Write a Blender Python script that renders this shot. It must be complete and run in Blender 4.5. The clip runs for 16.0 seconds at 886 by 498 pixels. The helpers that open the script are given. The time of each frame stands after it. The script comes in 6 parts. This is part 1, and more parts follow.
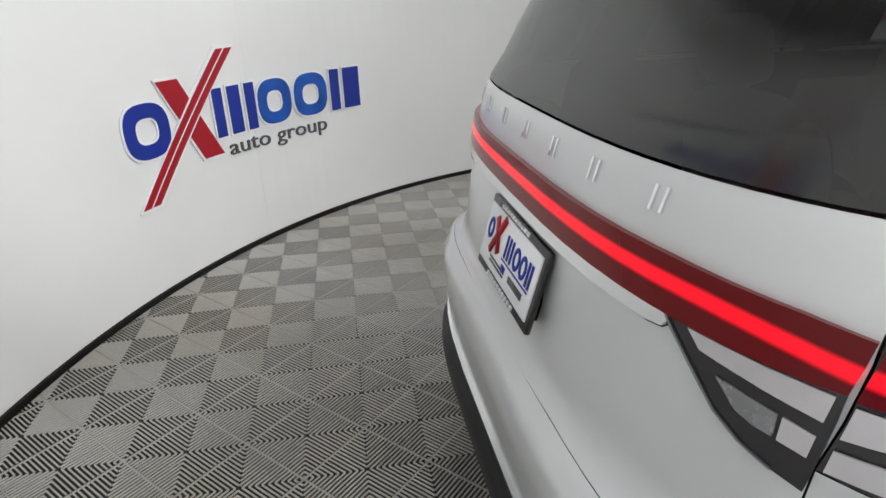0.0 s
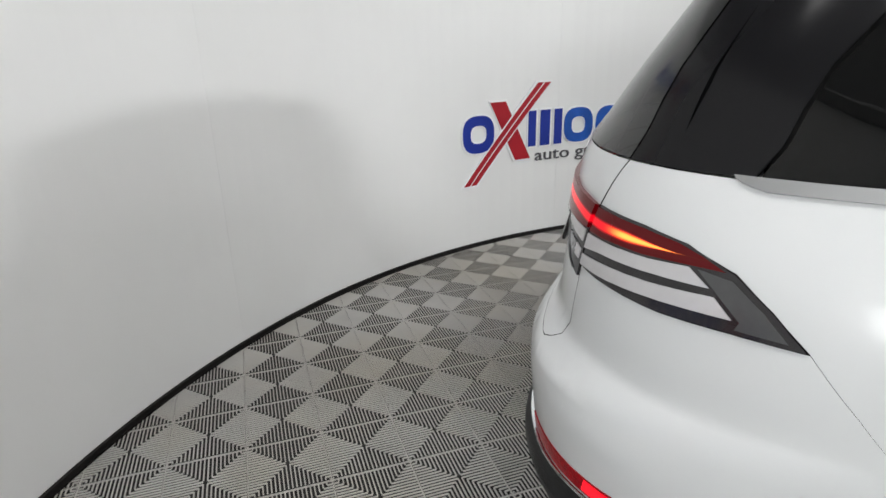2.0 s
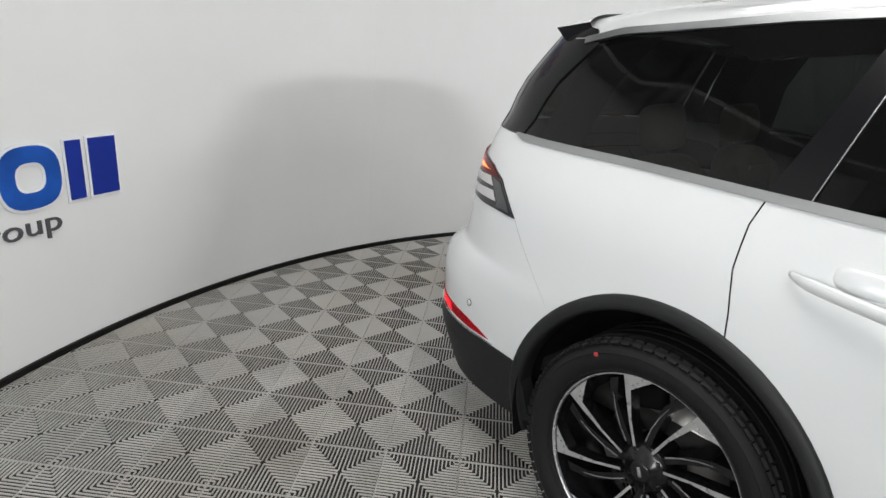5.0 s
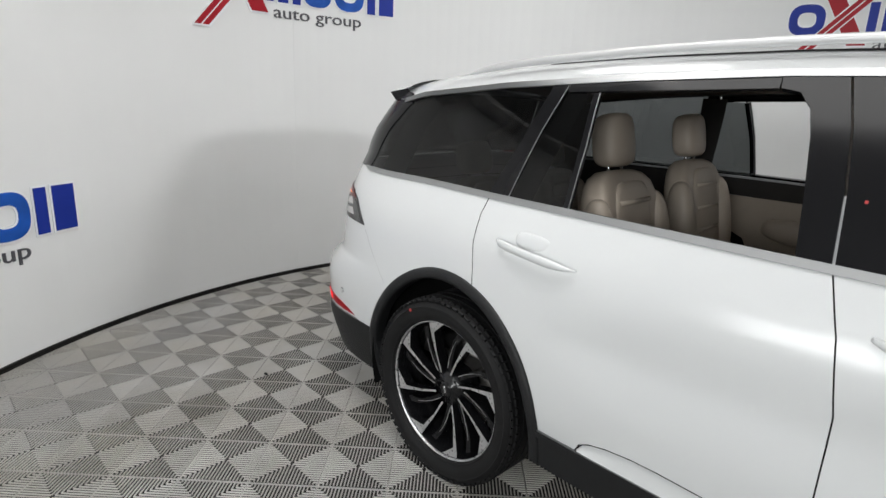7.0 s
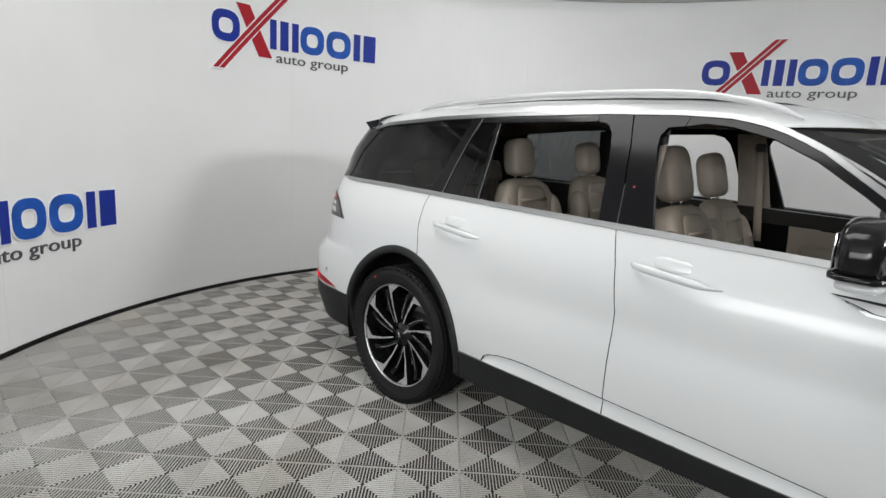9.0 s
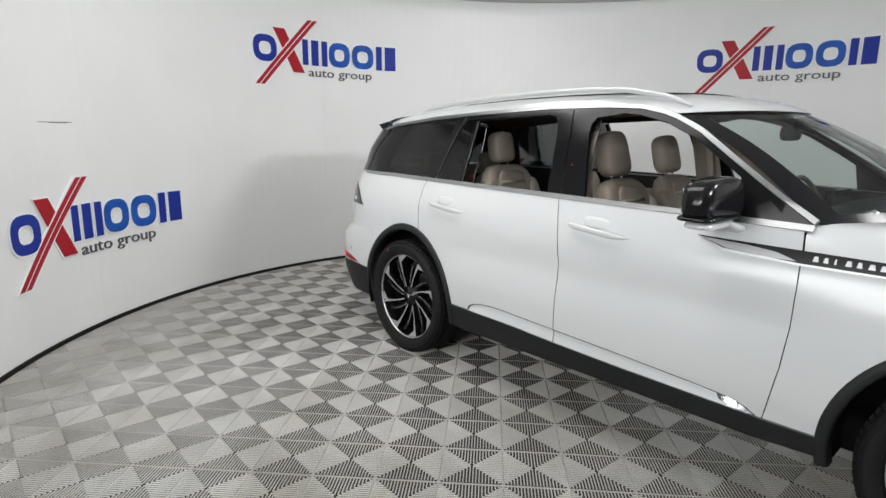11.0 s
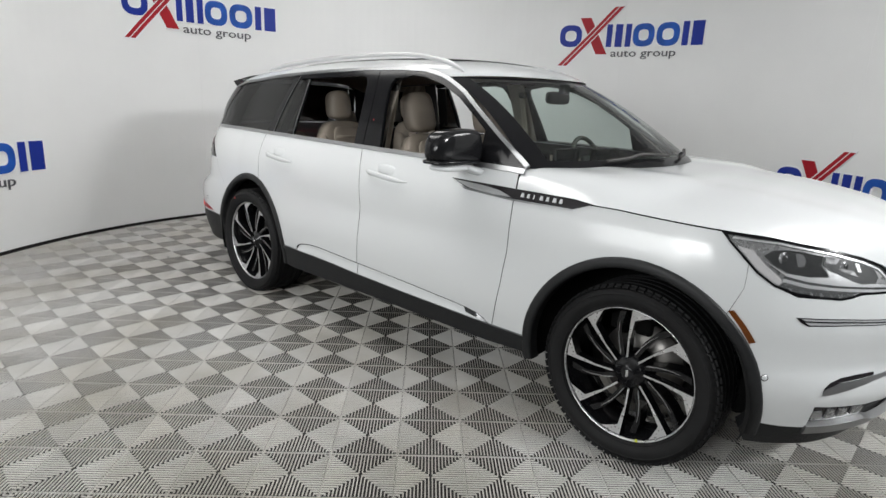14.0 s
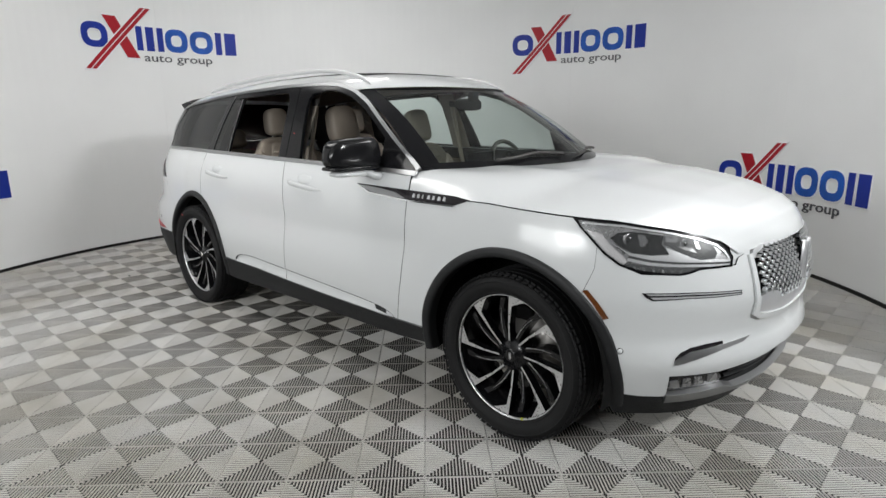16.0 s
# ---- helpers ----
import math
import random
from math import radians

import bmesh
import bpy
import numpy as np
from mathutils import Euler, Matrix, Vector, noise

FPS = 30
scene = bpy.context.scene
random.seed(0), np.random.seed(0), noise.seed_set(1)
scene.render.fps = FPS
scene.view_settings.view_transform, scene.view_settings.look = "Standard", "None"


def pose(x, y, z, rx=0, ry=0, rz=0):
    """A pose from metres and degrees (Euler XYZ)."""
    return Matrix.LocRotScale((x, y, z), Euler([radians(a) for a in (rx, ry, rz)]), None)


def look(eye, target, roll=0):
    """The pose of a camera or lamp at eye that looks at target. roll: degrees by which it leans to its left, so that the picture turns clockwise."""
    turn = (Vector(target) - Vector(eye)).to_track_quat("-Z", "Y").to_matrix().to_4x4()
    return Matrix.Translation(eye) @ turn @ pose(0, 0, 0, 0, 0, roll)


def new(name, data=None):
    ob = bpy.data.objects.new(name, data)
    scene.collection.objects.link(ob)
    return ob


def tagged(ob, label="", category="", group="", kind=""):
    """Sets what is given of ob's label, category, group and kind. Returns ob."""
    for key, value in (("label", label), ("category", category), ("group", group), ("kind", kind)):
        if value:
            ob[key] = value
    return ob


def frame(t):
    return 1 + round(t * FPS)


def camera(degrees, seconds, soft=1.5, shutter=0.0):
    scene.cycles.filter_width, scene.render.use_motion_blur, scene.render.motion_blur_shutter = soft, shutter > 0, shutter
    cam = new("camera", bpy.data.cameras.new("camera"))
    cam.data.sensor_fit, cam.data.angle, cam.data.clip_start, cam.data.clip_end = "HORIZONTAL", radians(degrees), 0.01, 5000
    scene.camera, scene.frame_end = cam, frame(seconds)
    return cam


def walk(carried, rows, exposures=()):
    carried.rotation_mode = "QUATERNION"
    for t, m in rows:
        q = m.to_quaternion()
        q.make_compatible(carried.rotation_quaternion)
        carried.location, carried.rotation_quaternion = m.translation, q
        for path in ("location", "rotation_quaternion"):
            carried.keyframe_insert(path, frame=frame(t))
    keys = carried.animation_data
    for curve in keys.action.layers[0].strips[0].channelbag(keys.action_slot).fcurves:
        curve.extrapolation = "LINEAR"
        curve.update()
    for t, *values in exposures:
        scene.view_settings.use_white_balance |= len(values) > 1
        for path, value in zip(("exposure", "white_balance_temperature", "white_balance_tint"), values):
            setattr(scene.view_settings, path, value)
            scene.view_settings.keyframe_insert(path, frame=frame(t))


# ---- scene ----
cam = camera(74.7, 16.0)
PATH = [
    (0, (-1.45, -1.013, 1.412), (-1.121, 0.787, 0.606), -1.6),
    (0.5, (-1.291, -1.252, 1.427), (-1.307, 0.6, 0.673), -2.4),
    (1, (-1.189, -1.491, 1.438), (-1.523, 0.339, 0.705), -3.3),
    (1.5, (-0.946, -1.757, 1.452), (-1.548, 0.024, 0.769), -3.2),
    (2, (-0.774, -1.882, 1.446), (-1.59, -0.18, 0.784), -1.5),
    (2.5, (-0.514, -1.996, 1.422), (-1.606, -0.442, 0.794), 0.9),
    (3, (-0.33, -2.086, 1.409), (-1.584, -0.673, 0.753), 1.5),
    (3.2, (-0.218, -2.137, 1.395), (-1.51, -0.754, 0.748), 2.7),
    (5.3, (0.753, -2.365, 1.481), (-0.654, -1.1, 0.832), 4.4),
    (5.5, (0.861, -2.417, 1.478), (-0.542, -1.136, 0.854), 4.2),
    (6, (1.063, -2.441, 1.499), (-0.302, -1.108, 0.899), 3.5),
    (6.5, (1.346, -2.402, 1.543), (-0.006, -1.038, 0.984), 3.2),
    (7, (1.507, -2.493, 1.56), (0.14, -1.126, 1.049), 2.3),
    (7.5, (1.631, -2.733, 1.562), (0.292, -1.323, 1.097), 1.9),
    (8, (1.809, -2.852, 1.578), (0.51, -1.402, 1.122), 1.9),
    (8.5, (2.093, -2.914, 1.561), (0.775, -1.47, 1.135), 1.6),
    (8.7, (2.193, -2.972, 1.522), (0.852, -1.54, 1.136), 2.8),
    (10.8, (3.021, -3.299, 1.53), (1.557, -1.998, 1.125), 1.0),
    (11, (3.085, -3.345, 1.531), (1.616, -2.049, 1.128), 0.4),
    (11.5, (3.267, -3.487, 1.546), (1.805, -2.188, 1.127), -0.7),
    (12, (3.45, -3.556, 1.557), (2.014, -2.237, 1.111), -0.9),
    (12.5, (3.655, -3.487, 1.539), (2.254, -2.131, 1.093), -0.6),
    (13, (3.818, -3.424, 1.512), (2.452, -2.03, 1.072), 1.0),
    (13.5, (3.863, -3.27, 1.478), (2.551, -1.835, 1.011), 2.1),
    (14, (3.945, -3.168, 1.488), (2.65, -1.728, 0.99), 2.4),
    (14.5, (4.183, -3.151, 1.51), (2.87, -1.718, 1.039), 1.5),
    (15, (4.349, -3.158, 1.506), (3.017, -1.731, 1.069), 0.4),
    (15.5, (4.403, -3.124, 1.489), (3.07, -1.694, 1.068), -0.1),
    (16, (4.471, -2.962, 1.47), (3.154, -1.528, 1.016), -0.5),
]
walk(cam, [(t, look(eye, target, roll)) for t, eye, target, roll in PATH], exposures=[(0, 0.56), (1, 0.48), (2, 0.38), (3.2, 0.42), (5.3, 0.27), (8, 0.22), (12, 0.26), (14.5, 0.22), (16, 0.17)])

# ---- light: a closed booth under added, unseen ceiling panels ----
world = bpy.data.worlds.new("world")
scene.world = world
world.use_nodes = True
world.node_tree.nodes["Background"].inputs[0].default_value = (0.9, 0.95, 1.0, 1)
world.node_tree.nodes["Background"].inputs[1].default_value = 0.025

# ceiling panels out of view, added and tuned to balance the brightness
LAMPS = [(-0.9, -1.3, 1.15, 0.55, 5.0), (-0.9, 1.3, 1.15, 0.55, 7.0), (0.7, -1.75, 2.40, 1.15, 21.0), (4.2, 1.2, 1.15, 0.55, 42.0)]
# two unseen lamps follow the car's wall shadows; the last is added for tile contrast
HALL = [(7.2, 0.0, 3.15, -2.0, 0.0, 1.2, 0.9, 0.4, 156.0), (1.0, -8.9, 2.25, 1.0, 0.0, 1.3, 4.4, 1.7, 155.0), (3.6, -7.4, 2.4, -0.6, -1.6, 0.3, 2.4, 1.0, 108.0)]
LAMP_Z = 3.52
for lx, ly, wide, deep, watt in LAMPS:
    d = bpy.data.lights.new("fill_panel_light", "AREA")
    d.shape, d.size, d.size_y, d.energy = "RECTANGLE", wide, deep, watt
    new("fill_panel_light", d).matrix_world = pose(lx, ly, LAMP_Z - 0.03)
for ex, ey, ez, tx, ty, tz, wide, high, watt in HALL:
    d = bpy.data.lights.new("unseen_hall_light", "AREA")
    d.shape, d.size, d.size_y, d.energy = "RECTANGLE", wide, high, watt
    d.color = (0.98, 1.0, 1.0)
    new("unseen_hall_light", d).matrix_world = look((ex, ey, ez), (tx, ty, tz))

# ---- materials ----
def mat(name, color, rough=0.5, metal=0.0, coat=0.0, noise=0.0, scale=8.0, bump=0.0, bscale=60.0, emit=0.0,
        trans=0.0, spec=0.5, alpha=1.0, rvar=0.0, coat_rough=0.03):
    m = bpy.data.materials.new(name)
    m.use_nodes = True
    nt = m.node_tree
    b = nt.nodes["Principled BSDF"]
    c = (*color, 1)
    b.inputs["Base Color"].default_value = c
    b.inputs["Roughness"].default_value = rough
    b.inputs["Metallic"].default_value = metal
    b.inputs["Coat Weight"].default_value = coat
    b.inputs["Coat Roughness"].default_value = coat_rough
    b.inputs["Specular IOR Level"].default_value = spec
    b.inputs["Transmission Weight"].default_value = trans
    b.inputs["Alpha"].default_value = alpha
    if emit:
        b.inputs["Emission Color"].default_value = c
        b.inputs["Emission Strength"].default_value = emit
    if noise or bump or rvar:
        tc = nt.nodes.new("ShaderNodeTexCoord")
    if noise or rvar:
        n = nt.nodes.new("ShaderNodeTexNoise")
        n.inputs["Scale"].default_value = scale
        n.inputs["Detail"].default_value = 6
        nt.links.new(tc.outputs["Object"], n.inputs["Vector"])
    if noise:
        r = nt.nodes.new("ShaderNodeMapRange")
        r.inputs["From Min"].default_value, r.inputs["From Max"].default_value = 0.3, 0.7
        r.inputs["To Min"].default_value, r.inputs["To Max"].default_value = 1 - noise, 1 + noise
        nt.links.new(n.outputs["Fac"], r.inputs["Value"])
        h = nt.nodes.new("ShaderNodeHueSaturation")
        h.inputs["Color"].default_value = c
        nt.links.new(r.outputs["Result"], h.inputs["Value"])
        nt.links.new(h.outputs["Color"], b.inputs["Base Color"])
    if rvar:
        r2 = nt.nodes.new("ShaderNodeMapRange")
        r2.inputs["From Min"].default_value, r2.inputs["From Max"].default_value = 0.3, 0.7
        r2.inputs["To Min"].default_value, r2.inputs["To Max"].default_value = max(rough - rvar, 0.02), rough + rvar
        nt.links.new(n.outputs["Fac"], r2.inputs["Value"])
        nt.links.new(r2.outputs["Result"], b.inputs["Roughness"])
    if bump:
        n2 = nt.nodes.new("ShaderNodeTexNoise")
        n2.inputs["Scale"].default_value = bscale
        n2.inputs["Detail"].default_value = 4
        nt.links.new(tc.outputs["Object"], n2.inputs["Vector"])
        bp = nt.nodes.new("ShaderNodeBump")
        bp.inputs["Strength"].default_value = bump
        bp.inputs["Distance"].default_value = 0.003
        nt.links.new(n2.outputs["Fac"], bp.inputs["Height"])
        nt.links.new(bp.outputs["Normal"], b.inputs["Normal"])
    return m


FRAME_WHITE = mat("pearl_white_trim", (0.63, 0.645, 0.652), 0.34, 0.0, 1.0, noise=0.01, scale=900, spec=0.5, coat_rough=0.14)
PAINT = mat("pearl_white_paint", (0.63, 0.645, 0.652), 0.34, 0.0, 1.0, noise=0.01, scale=900, spec=0.5, coat_rough=0.14)
BLACK_GLOSS = mat("gloss_black", (0.007, 0.007, 0.008), 0.16, 0, 0.0, spec=0.20)
CLADDING = mat("textured_black_plastic", (0.013, 0.0135, 0.0145), 0.48, spec=0.32, noise=0.12, scale=30, bump=0.25, bscale=500)
DARK = mat("dark_underbody", (0.005, 0.005, 0.005), 0.9, noise=0.2, scale=10, spec=0.12)
CHROME = mat("chrome", (0.82, 0.83, 0.84), 0.08, 1.0)
SATIN = mat("satin_aluminium", (0.40, 0.405, 0.41), 0.42, 1.0)
LAMP_GREY = mat("silver_lamp_reflector", (0.30, 0.30, 0.31), 0.25, 0.7, rvar=0.08, scale=25)
LAMP_SILVER = mat("silver_lamp_bowl", (0.33, 0.33, 0.335), 0.28, 0.65, rvar=0.10, scale=25)
MOULDING = mat("dark_satin_moulding", (0.27, 0.275, 0.28), 0.36, 1.0)
RAIL = mat("silver_rail_paint", (0.56, 0.565, 0.57), 0.42, 0.4, rvar=0.05, scale=20)


def glass(name, tint, ior=1.5, rough=0.015):
    """A thin pane: what lies behind it shows through in its tint, under a mirror gloss that grows towards grazing."""
    m = bpy.data.materials.new(name)
    m.use_nodes = True
    t = m.node_tree
    t.nodes.remove(t.nodes["Principled BSDF"])
    clear, gloss, mixer, fres = [t.nodes.new("ShaderNode" + k) for k in ("BsdfTransparent", "BsdfGlossy", "MixShader", "Fresnel")]
    clear.inputs["Color"].default_value = (*tint, 1)
    gloss.inputs["Roughness"].default_value = rough
    fres.inputs["IOR"].default_value = ior
    t.links.new(fres.outputs[0], mixer.inputs[0])
    t.links.new(clear.outputs[0], mixer.inputs[1])
    t.links.new(gloss.outputs[0], mixer.inputs[2])
    t.links.new(mixer.outputs[0], t.nodes["Material Output"].inputs[0])
    return m


GLASS_TINT = glass("privacy_glass", (0.130, 0.138, 0.140), 1.42)
GLASS_REAR = glass("tailgate_glass", (0.050, 0.053, 0.055), 1.85, 0.17)
GLASS = glass("clear_glass", (0.72, 0.83, 0.79), 1.62)
LENS = mat("clear_plastic_lens", (0.6, 0.62, 0.62), 0.03, 0, 0, spec=0.5, alpha=0.06)
BRIGHT = mat("bright_satin_trim", (0.74, 0.745, 0.76), 0.30, 0.6)
RUBBER = mat("tyre_rubber", (0.0065, 0.0065, 0.007), 0.68, spec=0.28, noise=0.15, scale=25, bump=0.15, bscale=200)
MACHINED = mat("machined_aluminium", (0.66, 0.66, 0.67), 0.30, 0.8, rvar=0.05, scale=60)
RIM_BLACK = mat("rim_gloss_black", (0.008, 0.008, 0.009), 0.2, 0, 0.15, spec=0.35)
BRAKE = mat("brake_steel", (0.22, 0.21, 0.20), 0.4, 0.9, rvar=0.1, scale=30)
LEATHER = mat("taupe_leather", (0.40, 0.345, 0.285), 0.45, noise=0.07, scale=6, bump=0.35, bscale=350)
RIM_LEATHER = mat("grey_leather_rim", (0.17, 0.155, 0.14), 0.5, noise=0.08, scale=15)
TRIM_DARK = mat("dark_interior_trim", (0.030, 0.028, 0.027), 0.55, noise=0.12, scale=12, bump=0.2, bscale=300)
HEADLINER = mat("headliner_cloth", (0.34, 0.30, 0.26), 0.9, noise=0.05, scale=20, bump=0.2, bscale=400)
LAMP_WHITE = mat("ribbed_lamp_optic", (0.58, 0.565, 0.575), 0.22, 0.25, 0.5, noise=0.03, scale=40)
nt = LAMP_WHITE.node_tree
tc, wv, bp = nt.nodes.new("ShaderNodeTexCoord"), nt.nodes.new("ShaderNodeTexWave"), nt.nodes.new("ShaderNodeBump")
wv.bands_direction = "Z"
wv.inputs["Scale"].default_value, wv.inputs["Distortion"].default_value = 150.0, 2.0
bp.inputs["Strength"].default_value, bp.inputs["Distance"].default_value = 0.12, 0.0015
nt.links.new(tc.outputs["Object"], wv.inputs["Vector"])
nt.links.new(wv.outputs["Fac"], bp.inputs["Height"])
nt.links.new(bp.outputs["Normal"], nt.nodes["Principled BSDF"].inputs["Normal"])
MIRROR_CAP = mat("mirror_cap_black", (0.010, 0.010, 0.011), 0.14, 0, 0.0, spec=0.3)
# a lit red lens: its bar's glow and falloff are painted into emission, turning amber along the side lamps
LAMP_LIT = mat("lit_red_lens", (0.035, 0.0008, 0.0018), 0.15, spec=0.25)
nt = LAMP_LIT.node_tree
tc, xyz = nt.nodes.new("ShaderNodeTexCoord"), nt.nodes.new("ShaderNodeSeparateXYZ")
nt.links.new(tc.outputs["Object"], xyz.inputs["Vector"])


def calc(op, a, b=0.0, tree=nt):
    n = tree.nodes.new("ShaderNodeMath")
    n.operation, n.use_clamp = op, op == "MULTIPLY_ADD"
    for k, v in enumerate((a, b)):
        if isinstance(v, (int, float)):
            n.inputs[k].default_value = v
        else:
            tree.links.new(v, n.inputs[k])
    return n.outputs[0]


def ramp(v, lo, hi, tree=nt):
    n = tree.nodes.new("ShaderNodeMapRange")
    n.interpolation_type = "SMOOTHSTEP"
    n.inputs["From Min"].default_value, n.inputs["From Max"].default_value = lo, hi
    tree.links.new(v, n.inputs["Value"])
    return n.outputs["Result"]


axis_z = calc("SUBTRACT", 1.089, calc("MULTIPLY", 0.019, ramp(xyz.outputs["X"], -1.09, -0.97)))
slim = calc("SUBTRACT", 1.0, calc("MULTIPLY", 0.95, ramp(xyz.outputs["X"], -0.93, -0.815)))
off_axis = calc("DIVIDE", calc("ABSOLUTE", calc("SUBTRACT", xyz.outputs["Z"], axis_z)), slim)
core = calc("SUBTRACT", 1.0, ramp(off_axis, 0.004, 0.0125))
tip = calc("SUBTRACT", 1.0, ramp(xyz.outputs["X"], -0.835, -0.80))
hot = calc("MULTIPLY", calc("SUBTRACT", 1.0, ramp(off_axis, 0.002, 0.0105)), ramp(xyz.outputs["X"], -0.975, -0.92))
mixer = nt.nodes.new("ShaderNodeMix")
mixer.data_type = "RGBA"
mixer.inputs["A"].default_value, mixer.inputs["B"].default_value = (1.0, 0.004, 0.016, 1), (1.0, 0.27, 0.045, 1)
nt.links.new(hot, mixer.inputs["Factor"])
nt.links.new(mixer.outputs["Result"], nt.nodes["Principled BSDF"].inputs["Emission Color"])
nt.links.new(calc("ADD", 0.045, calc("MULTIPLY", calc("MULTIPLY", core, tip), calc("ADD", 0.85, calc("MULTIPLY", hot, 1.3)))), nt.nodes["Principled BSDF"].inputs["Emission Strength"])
SMOKED = mat("smoked_lamp_panel", (0.055, 0.056, 0.058), 0.22, 0, 0.3, noise=0.05, scale=60)
LAMP_FRAME = mat("lamp_surround", (0.016, 0.014, 0.016), 0.18, 0, 0.2)
AMBER_MARK = mat("amber_marker", (0.13, 0.038, 0.007), 0.15, 0, 0.5, noise=0.2, scale=120)
# bright spot of the rear reflectors put in as emission; they are no lamps
REFLECT_GLOW = mat("glowing_red_patch", (0.75, 0.006, 0.016), 0.2, emit=1.0, noise=0.6, scale=160)
REFLECT = mat("red_reflector", (0.30, 0.003, 0.008), 0.30, 0, 0.0, spec=0.12, noise=0.35, scale=90, bump=0.4, bscale=160)
WALL_MAT = mat("white_painted_panel", (0.80, 0.805, 0.80), 0.55, noise=0.025, scale=1.3, bump=0.05, bscale=12, rvar=0.08)
BASE_MAT = mat("black_rubber_base", (0.009, 0.008, 0.0075), 0.55, noise=0.3, scale=9, spec=0.25)
TILE_MAT = mat("grey_floor_tile", (0.53, 0.520, 0.498), 0.55, spec=0.28, noise=0.14, scale=2.2, rvar=0.1)
SLAB_MAT = mat("dark_subfloor", (0.030, 0.029, 0.027), 0.8, noise=0.25, scale=3)
tnt = TILE_MAT.node_tree
info, spread = tnt.nodes.new("ShaderNodeObjectInfo"), tnt.nodes.new("ShaderNodeMapRange")
spread.inputs["To Min"].default_value, spread.inputs["To Max"].default_value = 0.96, 1.03
tnt.links.new(info.outputs["Random"], spread.inputs["Value"])
hue = next(n for n in tnt.nodes if n.bl_idname == "ShaderNodeHueSaturation")
tnt.links.new(calc("MULTIPLY", hue.inputs["Value"].links[0].from_socket, spread.outputs["Result"], tnt), hue.inputs["Value"])
place, wear, worn = tnt.nodes.new("ShaderNodeNewGeometry"), tnt.nodes.new("ShaderNodeTexNoise"), tnt.nodes.new("ShaderNodeMapRange")
wear.inputs["Scale"].default_value, wear.inputs["Detail"].default_value, wear.inputs["Roughness"].default_value = 1.1, 7.0, 0.62
worn.inputs["From Min"].default_value, worn.inputs["From Max"].default_value = 0.40, 0.66
worn.inputs["To Min"].default_value, worn.inputs["To Max"].default_value = 1.05, 0.82
tnt.links.new(place.outputs["Position"], wear.inputs["Vector"])
tnt.links.new(wear.outputs["Fac"], worn.inputs["Value"])
tnt.links.new(calc("MULTIPLY", hue.inputs["Value"].links[0].from_socket, worn.outputs["Result"], tnt), hue.inputs["Value"])
grime = tnt.nodes.new("ShaderNodeMapRange")
grime.inputs["From Min"].default_value, grime.inputs["From Max"].default_value = 0.42, 0.68
grime.inputs["To Min"].default_value, grime.inputs["To Max"].default_value = 0.9, 2.6
tnt.links.new(wear.outputs["Fac"], grime.inputs["Value"])
tnt.links.new(grime.outputs["Result"], hue.inputs["Saturation"])
CEIL_MAT = mat("ceiling_paint", (0.70, 0.70, 0.70), 0.8, noise=0.05, scale=2)
HALL_MAT = mat("dark_hall_paint", (0.07, 0.07, 0.073), 0.8, noise=0.1, scale=1.5)
RED_SIGN = mat("red_acrylic", (0.36, 0.008, 0.018), 0.45, noise=0.06, scale=6, spec=0.25)
BLUE_SIGN = mat("blue_acrylic", (0.010, 0.030, 0.28), 0.45, noise=0.08, scale=5, spec=0.25)
BLUE_LIGHT = mat("lighter_blue_acrylic", (0.012, 0.085, 0.40), 0.45, noise=0.25, scale=7, spec=0.25)
GREY_SIGN = mat("grey_acrylic", (0.075, 0.075, 0.085), 0.5, noise=0.08, scale=9)
WHITE_SIGN = mat("white_acrylic_edge", (0.85, 0.86, 0.88), 0.3)
PANEL_GLOW = mat("light_panel_diffuser", (1.0, 0.98, 0.95), 0.5, emit=2.5)
YELLOW_DOT = mat("yellow_paint_dab", (0.55, 0.60, 0.05), 0.6)
RED_DOT = mat("red_paint_dab", (0.45, 0.04, 0.04), 0.6)


# ---- mesh helpers ----
def part(name, bm, material, parent=None, label="", smooth=True):
    me = bpy.data.meshes.new(name)
    bm.to_mesh(me)
    bm.free()
    return hang(name, me, material, parent, label, smooth)


def hang(name, me, material, parent=None, label="", smooth=True):
    if smooth:
        for p in me.polygons:
            p.use_smooth = True
    if material and not me.materials:
        me.materials.append(material)
    ob = new(name, me)
    if parent:
        ob.parent = parent
    if label:
        ob["label"] = label
    return ob


def raw(verts, faces):
    bm = bmesh.new()
    vs = [bm.verts.new(v) for v in verts]
    for f in faces:
        try:
            bm.faces.new([vs[i] for i in f])
        except ValueError:
            pass
    return bm


def box(bm, cx, cy, cz, sx, sy, sz, bevel=0.0, m=None, seg=2):
    """A box of full sizes sx, sy, sz, with rounded edges, added to bm."""
    g = bmesh.ops.create_cube(bm, size=1.0, matrix=(m or Matrix()) @ Matrix.Translation((cx, cy, cz)) @ Matrix.Diagonal((sx, sy, sz, 1)))
    if bevel:
        es = list({e for v in g["verts"] for e in v.link_edges})
        bmesh.ops.bevel(bm, geom=es, offset=bevel, segments=seg, affect="EDGES", profile=0.5)
    return bm


